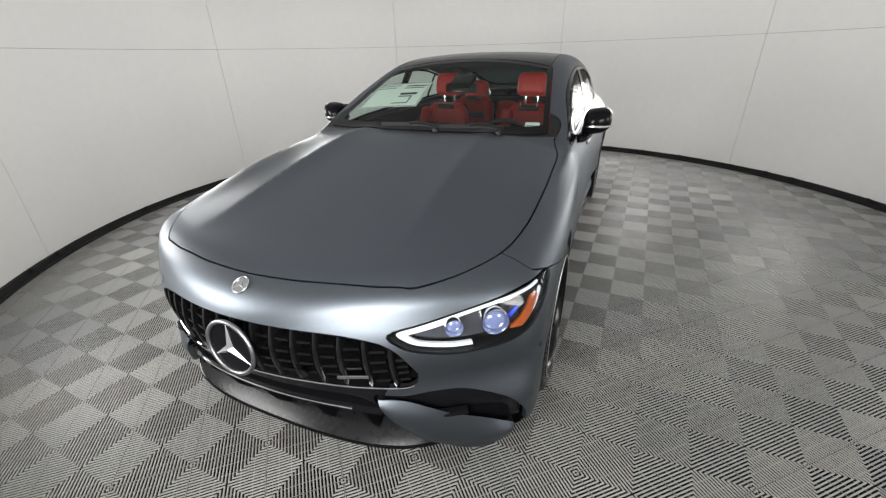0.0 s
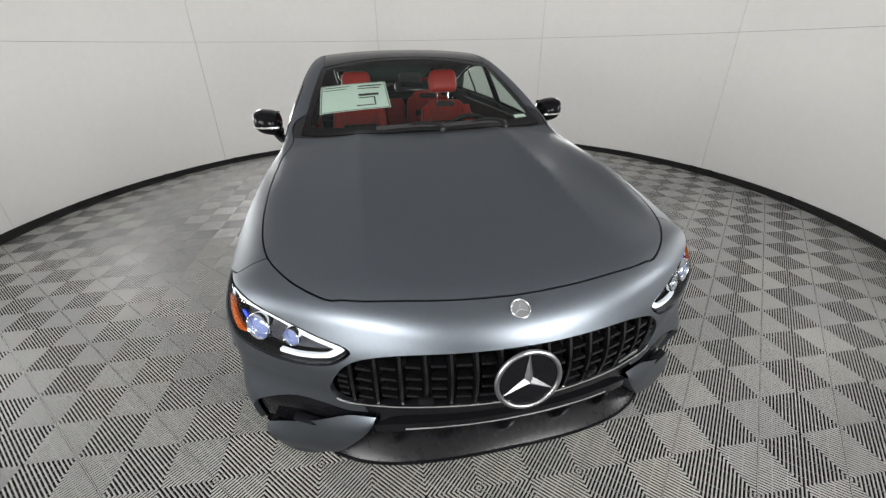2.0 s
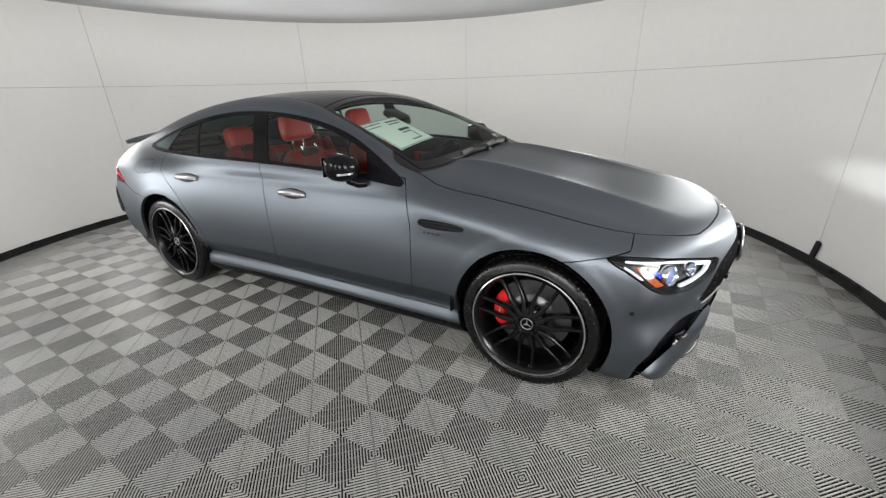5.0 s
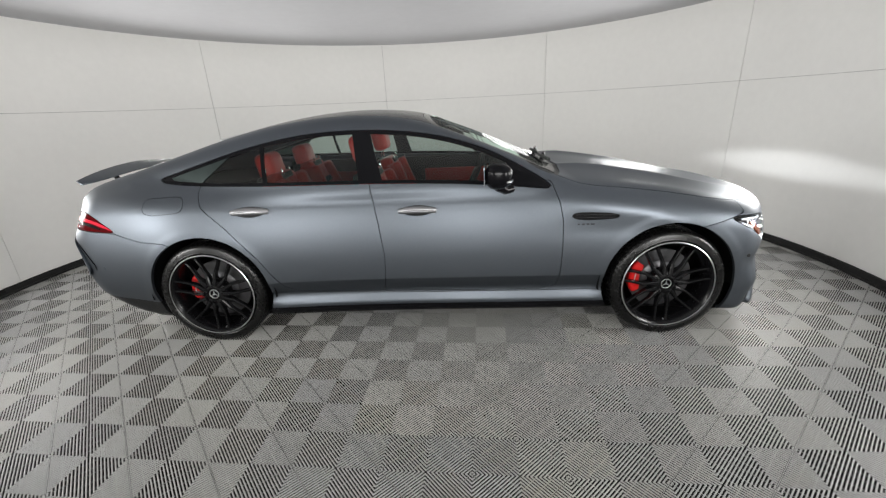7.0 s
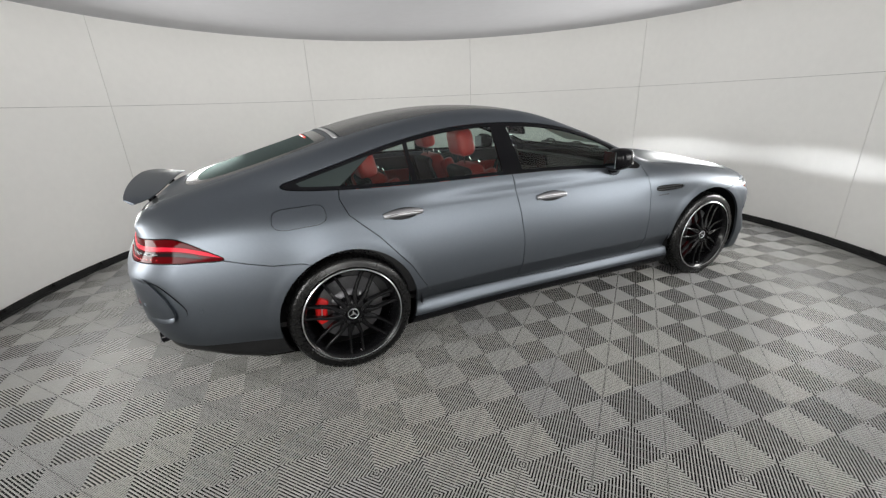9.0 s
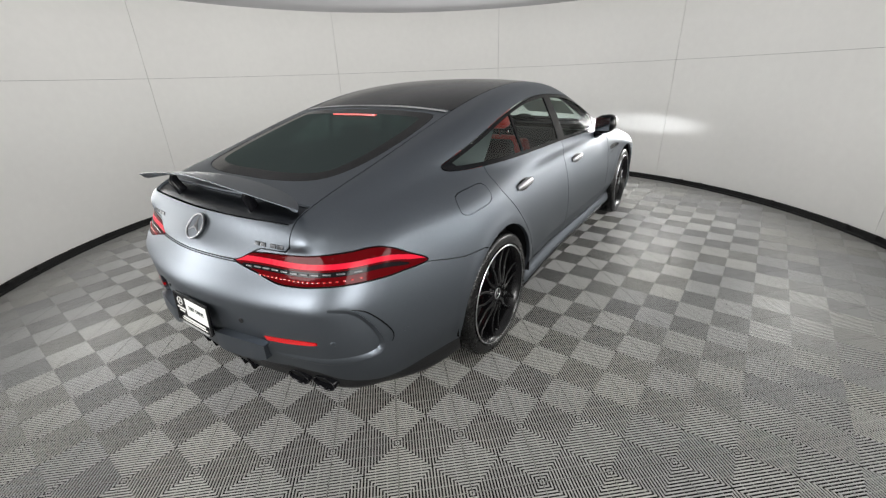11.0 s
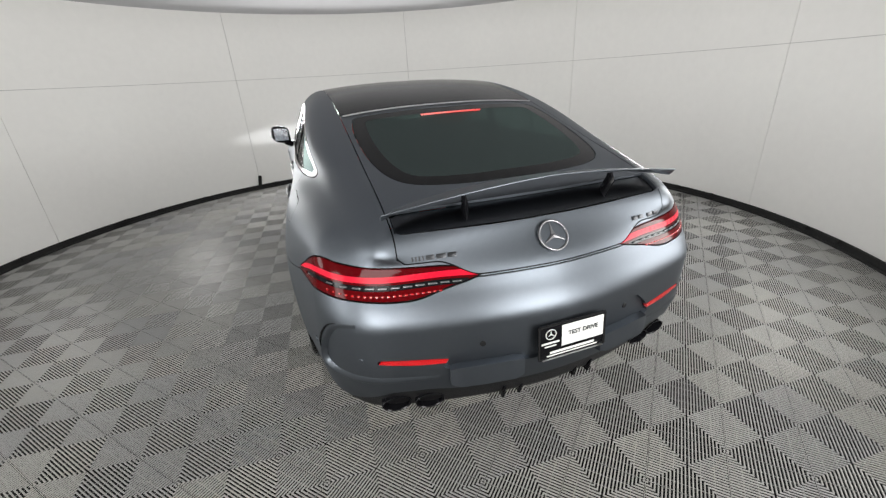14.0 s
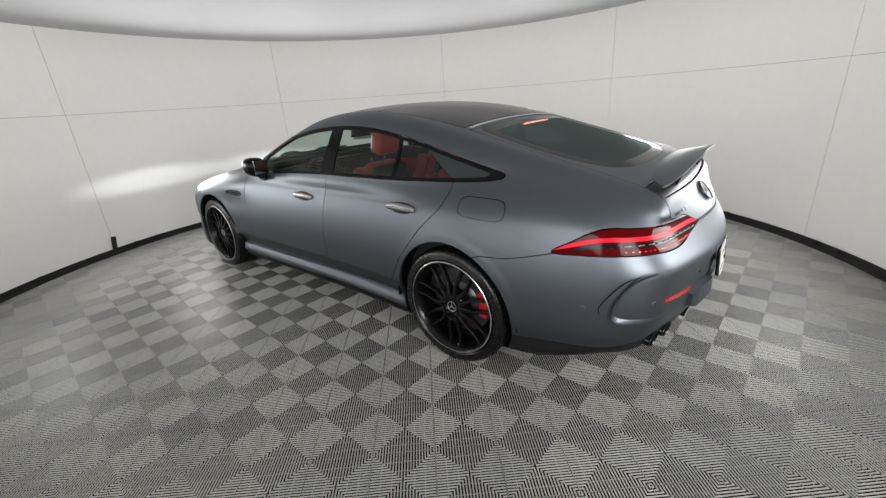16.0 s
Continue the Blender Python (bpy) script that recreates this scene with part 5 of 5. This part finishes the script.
def seat(name, x, y, label, rear=False):
    base = thing(name, "", "")
    base.parent = cabin
    base.matrix_basis = pose(x, y, 0)
    part("cushion", pad(0.52, 0.50, 0.17, 0.06, 0.0, 0.1), M_LEATHER, base, label, m=pose(0.10, 0, 0.52, 0, -8, 0))
    tilt = pose(-0.16, 0, 0.80, 0, -20, 0)
    back = part("backrest", pad(0.15, 0.50, 0.56, 0.06, 0.0, 0.46), M_LEATHER, base, label, m=tilt)
    for s in (1, -1):
        part("bolster", pad(0.12, 0.085, 0.50, 0.035, 0.01, 0.0), M_LEATHER, back, m=pose(0.075, s * 0.195, -0.03, s * 7, 0, 0))
    part("black_insert", box(0.012, 0.30, 0.05, 0.005, m=pose(0, 0, 0)), M_CABIN, back, m=pose(0.078, 0, 0.07))
    part("collar", box(0.045, 0.17, 0.045, 0.014), M_CABIN, back, "black belt slot below the headrest", m=pose(0.065, 0, 0.235))
    for s in (1, -1):
        part("slot_edge", box(0.01, 0.006, 0.05, 0.002), M_CHROME, back, m=pose(0.085, s * 0.068, 0.262))
    part("headrest", pad(0.12, 0.245, 0.185, 0.052, 0.010, 0.16), M_LEATHER, base, label, m=pose(-0.285, 0, 1.120 if rear else 1.222, 0, -12, 0))
    for s in (1, -1):
        part("headrest_post", sweep([(-0.275, s * 0.05, 0.98 if rear else 1.07), (-0.280, s * 0.05, 1.08 if rear else 1.18)], ring(0.006, 8), up=(1, 0, 0)), M_CHROME, base)
    part("back_shell", pad(0.06, 0.514, 0.575, 0.026, 0.0, 0.44), M_CABIN, back, "black seat back shell", m=pose(-0.058, 0, 0.0))
    return base


for y in (0.37, -0.37):
    seat("front_seat", -0.22, y, "red leather sport seat")
for y in (0.34, -0.34):
    seat("rear_seat", -0.92, y, "red leather rear seat", True)
part("rear_bench_middle", pad(0.14, 0.20, 0.5, 0.05), M_LEATHER, cabin, m=pose(-1.09, 0, 0.78, 0, -20, 0))
mirror_in = part("inner_mirror", box(0.03, 0.24, 0.065, 0.014), M_BLACK, cabin, m=pose(0.20, 0.0, 1.245, 0, -14, 0))
part("sensor_pod", box(0.14, 0.16, 0.05, 0.02), M_BLACK, cabin, m=pose(0.16, 0.0, 1.285, 0, 24, 0))
part("headliner", ([on_top(x, y, -0.045)[0] for x in np.linspace(-0.05, -1.40, 16) for y in np.linspace(-0.55, 0.55, 13)], [(i * 13 + j, i * 13 + j + 1, i * 13 + j + 14, i * 13 + j + 13) for i in range(15) for j in range(12)]), M_GREYTRIM, cabin)

# -- sheets on the windscreen --
def sheet(name, corners, label, category, marks, lift=-0.012):
    """A thin sheet lying against the screen's inner side, with grey print bars."""
    n, m = 12, 8
    def at(u, w, up=0.0):
        a, b, c, d = corners
        x = (a[0] * (1 - u) + b[0] * u) * (1 - w) + (d[0] * (1 - u) + c[0] * u) * w
        y = (a[1] * (1 - u) + b[1] * u) * (1 - w) + (d[1] * (1 - u) + c[1] * u) * w
        return on_top(x, y, lift + up)[0]
    def patch(u0, u1, w0, w1, up, nn, mm):
        pts = [at(u0 + (u1 - u0) * i / nn, w0 + (w1 - w0) * j / mm, up + k) for k in (0, 0.0006) for i in range(nn + 1) for j in range(mm + 1)]
        k = (nn + 1) * (mm + 1)
        faces = []
        for i in range(nn):
            for j in range(mm):
                q = (i * (mm + 1) + j, i * (mm + 1) + j + 1, (i + 1) * (mm + 1) + j + 1, (i + 1) * (mm + 1) + j)
                faces += [q, tuple(v + k for v in q)[::-1]]
        return pts, faces
    base = part(name, patch(0, 1, 0, 1, 0, n, m), M_PAPER)
    tagged(base, label, category)
    for u0, u1, w0, w1 in marks:
        part("print_bar", patch(u0, u1, w0, w1, 0.0016, 3, 2), M_INK, base)
    return base


sheet("window_sticker", ((0.29, -0.61), (0.27, -0.19), (0.58, -0.185), (0.605, -0.62)), "white price sheet with grey print behind the windscreen", "paper",
      [(0.02, 0.98, 0.015, 0.03), (0.02, 0.98, 0.97, 0.985), (0.015, 0.025, 0.02, 0.98), (0.975, 0.985, 0.02, 0.98), (0.56, 0.94, 0.12, 0.16), (0.56, 0.90, 0.22, 0.25), (0.56, 0.86, 0.44, 0.52), (0.56, 0.80, 0.57, 0.60), (0.78, 0.80, 0.57, 0.84), (0.52, 0.80, 0.84, 0.87), (0.05, 0.45, 0.10, 0.12), (0.05, 0.38, 0.20, 0.22)], -0.008)
sheet("screen_label", ((0.70, 0.575), (0.69, 0.655), (0.74, 0.66), (0.75, 0.58)), "small white label at the foot of the windscreen", "label", [(0.1, 0.9, 0.6, 0.75)], -0.006)

# ---- wall panels and floor tiles ----
SPAN, FIRST = radians(40), radians(21)
for n in range(9):
    for z0, z1 in ((0.02, SEAM_Z - 0.002), (SEAM_Z + 0.002, CEIL_Z)):
        a0, a1 = FIRST + SPAN * n + 0.0006, FIRST + SPAN * (n + 1) - 0.0006
        part("panel", band(WALL_R, WALL_R + 0.011, z0, z1, a0, a1, 16), M_WALL, wall)

# a black pull tab at the foot of one panel joint
tab_at = AXIS + Vector((math.cos(FIRST), math.sin(FIRST), 0)) * (WALL_R - 0.012)
part("pull_tab", box(0.020, 0.050, 0.150, 0.008), M_SKIRT, wall, "black pull tab at the foot of a wall joint", m=pose(tab_at.x, tab_at.y, 0.135, 0, 0, math.degrees(FIRST)) @ pose(0, 0, 0, 10, 0, 0))


def tile_mesh():
    """A square tile of four quarters; the ribs of each run aslant, so that four tiles' ribs close into diamonds."""
    pts, faces, q, count = [], [], TILE / 2, 22
    pitch = q * math.sqrt(2) / count
    for sx, sy in ((1, 1), (-1, 1), (-1, -1), (1, -1)):
        flip = sx * sy < 0

        def put(u, w, z):
            # u across the ribs, w along them, from the tile's middle outwards
            x, y = (u + w) / math.sqrt(2), (u - w) / math.sqrt(2)
            return (sx * x, sy * y, z)

        def reach(u):
            return min(u, q * math.sqrt(2) - u)

        # each rib is an open bar with a rounded top, cut in its middle by a slot
        for i in range(count):
            mid, half = (i + 0.5) * pitch, 0.225 * pitch
            for way in (1, -1):
                base = len(pts)
                for across, z in ((-0.9, -0.0046), (-1.0, -0.0040), (-1.0, -0.0020), (-0.86, -0.0008), (-0.5, 0.0), (0.5, 0.0), (0.86, -0.0008), (1.0, -0.0020), (1.0, -0.0040), (0.9, -0.0046)):
                    u = mid + half * across
                    near, far = min(0.0030, reach(u) * 0.5), reach(u)
                    pts += [put(u, way * (near if way > 0 else far), z), put(u, way * (far if way > 0 else near), z)]
                for k in range(10):
                    n, o = 2 * k, 2 * ((k + 1) % 10)
                    face = (base + n, base + n + 1, base + o + 1, base + o)
                    faces.append(face if flip else face[::-1])
        for w, wide, at in ((0.0, 0.0012, -0.0010), (-0.047, 0.0014, -0.007), (0.047, 0.0014, -0.007), (-0.094, 0.0014, -0.007), (0.094, 0.0014, -0.007)):
            base = len(pts)
            u0 = abs(w) + 0.004
            u1 = q * math.sqrt(2) - abs(w) - 0.004
            for u in (u0, u1):
                pts += [put(u, w - wide, at), put(u, w + wide, at)]
            face = (base, base + 1, base + 3, base + 2)
            faces.append(face if flip else face[::-1])
    return pts, faces


first = part("tile", tile_mesh(), M_TILE, floor, smooth=False)
turn = Matrix.Rotation(TILE_TURN, 4, "Z")
places = []
for i in range(-13, 14):
    for j in range(-13, 14):
        p = TILE_AT + turn @ Vector(((i + 0.0) * TILE, (j + 0.0) * TILE, 0))
        if (p - AXIS).to_2d().length < WALL_R + 0.24:
            places.append(((p - AXIS).to_2d().length, p))
places.sort(key=lambda row: row[0])
rest = []
for n, (far, p) in enumerate(places):
    m = Matrix.Translation(p) @ turn
    if n == 0:
        first.matrix_basis = m
    elif n < 300 and far + 0.283 < WALL_R + 0.05:
        ob = new("tile", first.data)
        ob.parent, ob.matrix_basis = floor, m
    else:
        # tiles at the wall are cut off along it
        pts, faces = moved(tile_mesh(), m)
        rest.append((pts, [q for q in faces if (sum((pts[i] for i in q), Vector()) / len(q) - AXIS).to_2d().length < WALL_R + 0.03]))
if rest:
    tagged(part("edge_tiles", joined(*rest), M_TILE, floor, smooth=False), kind="stuff")
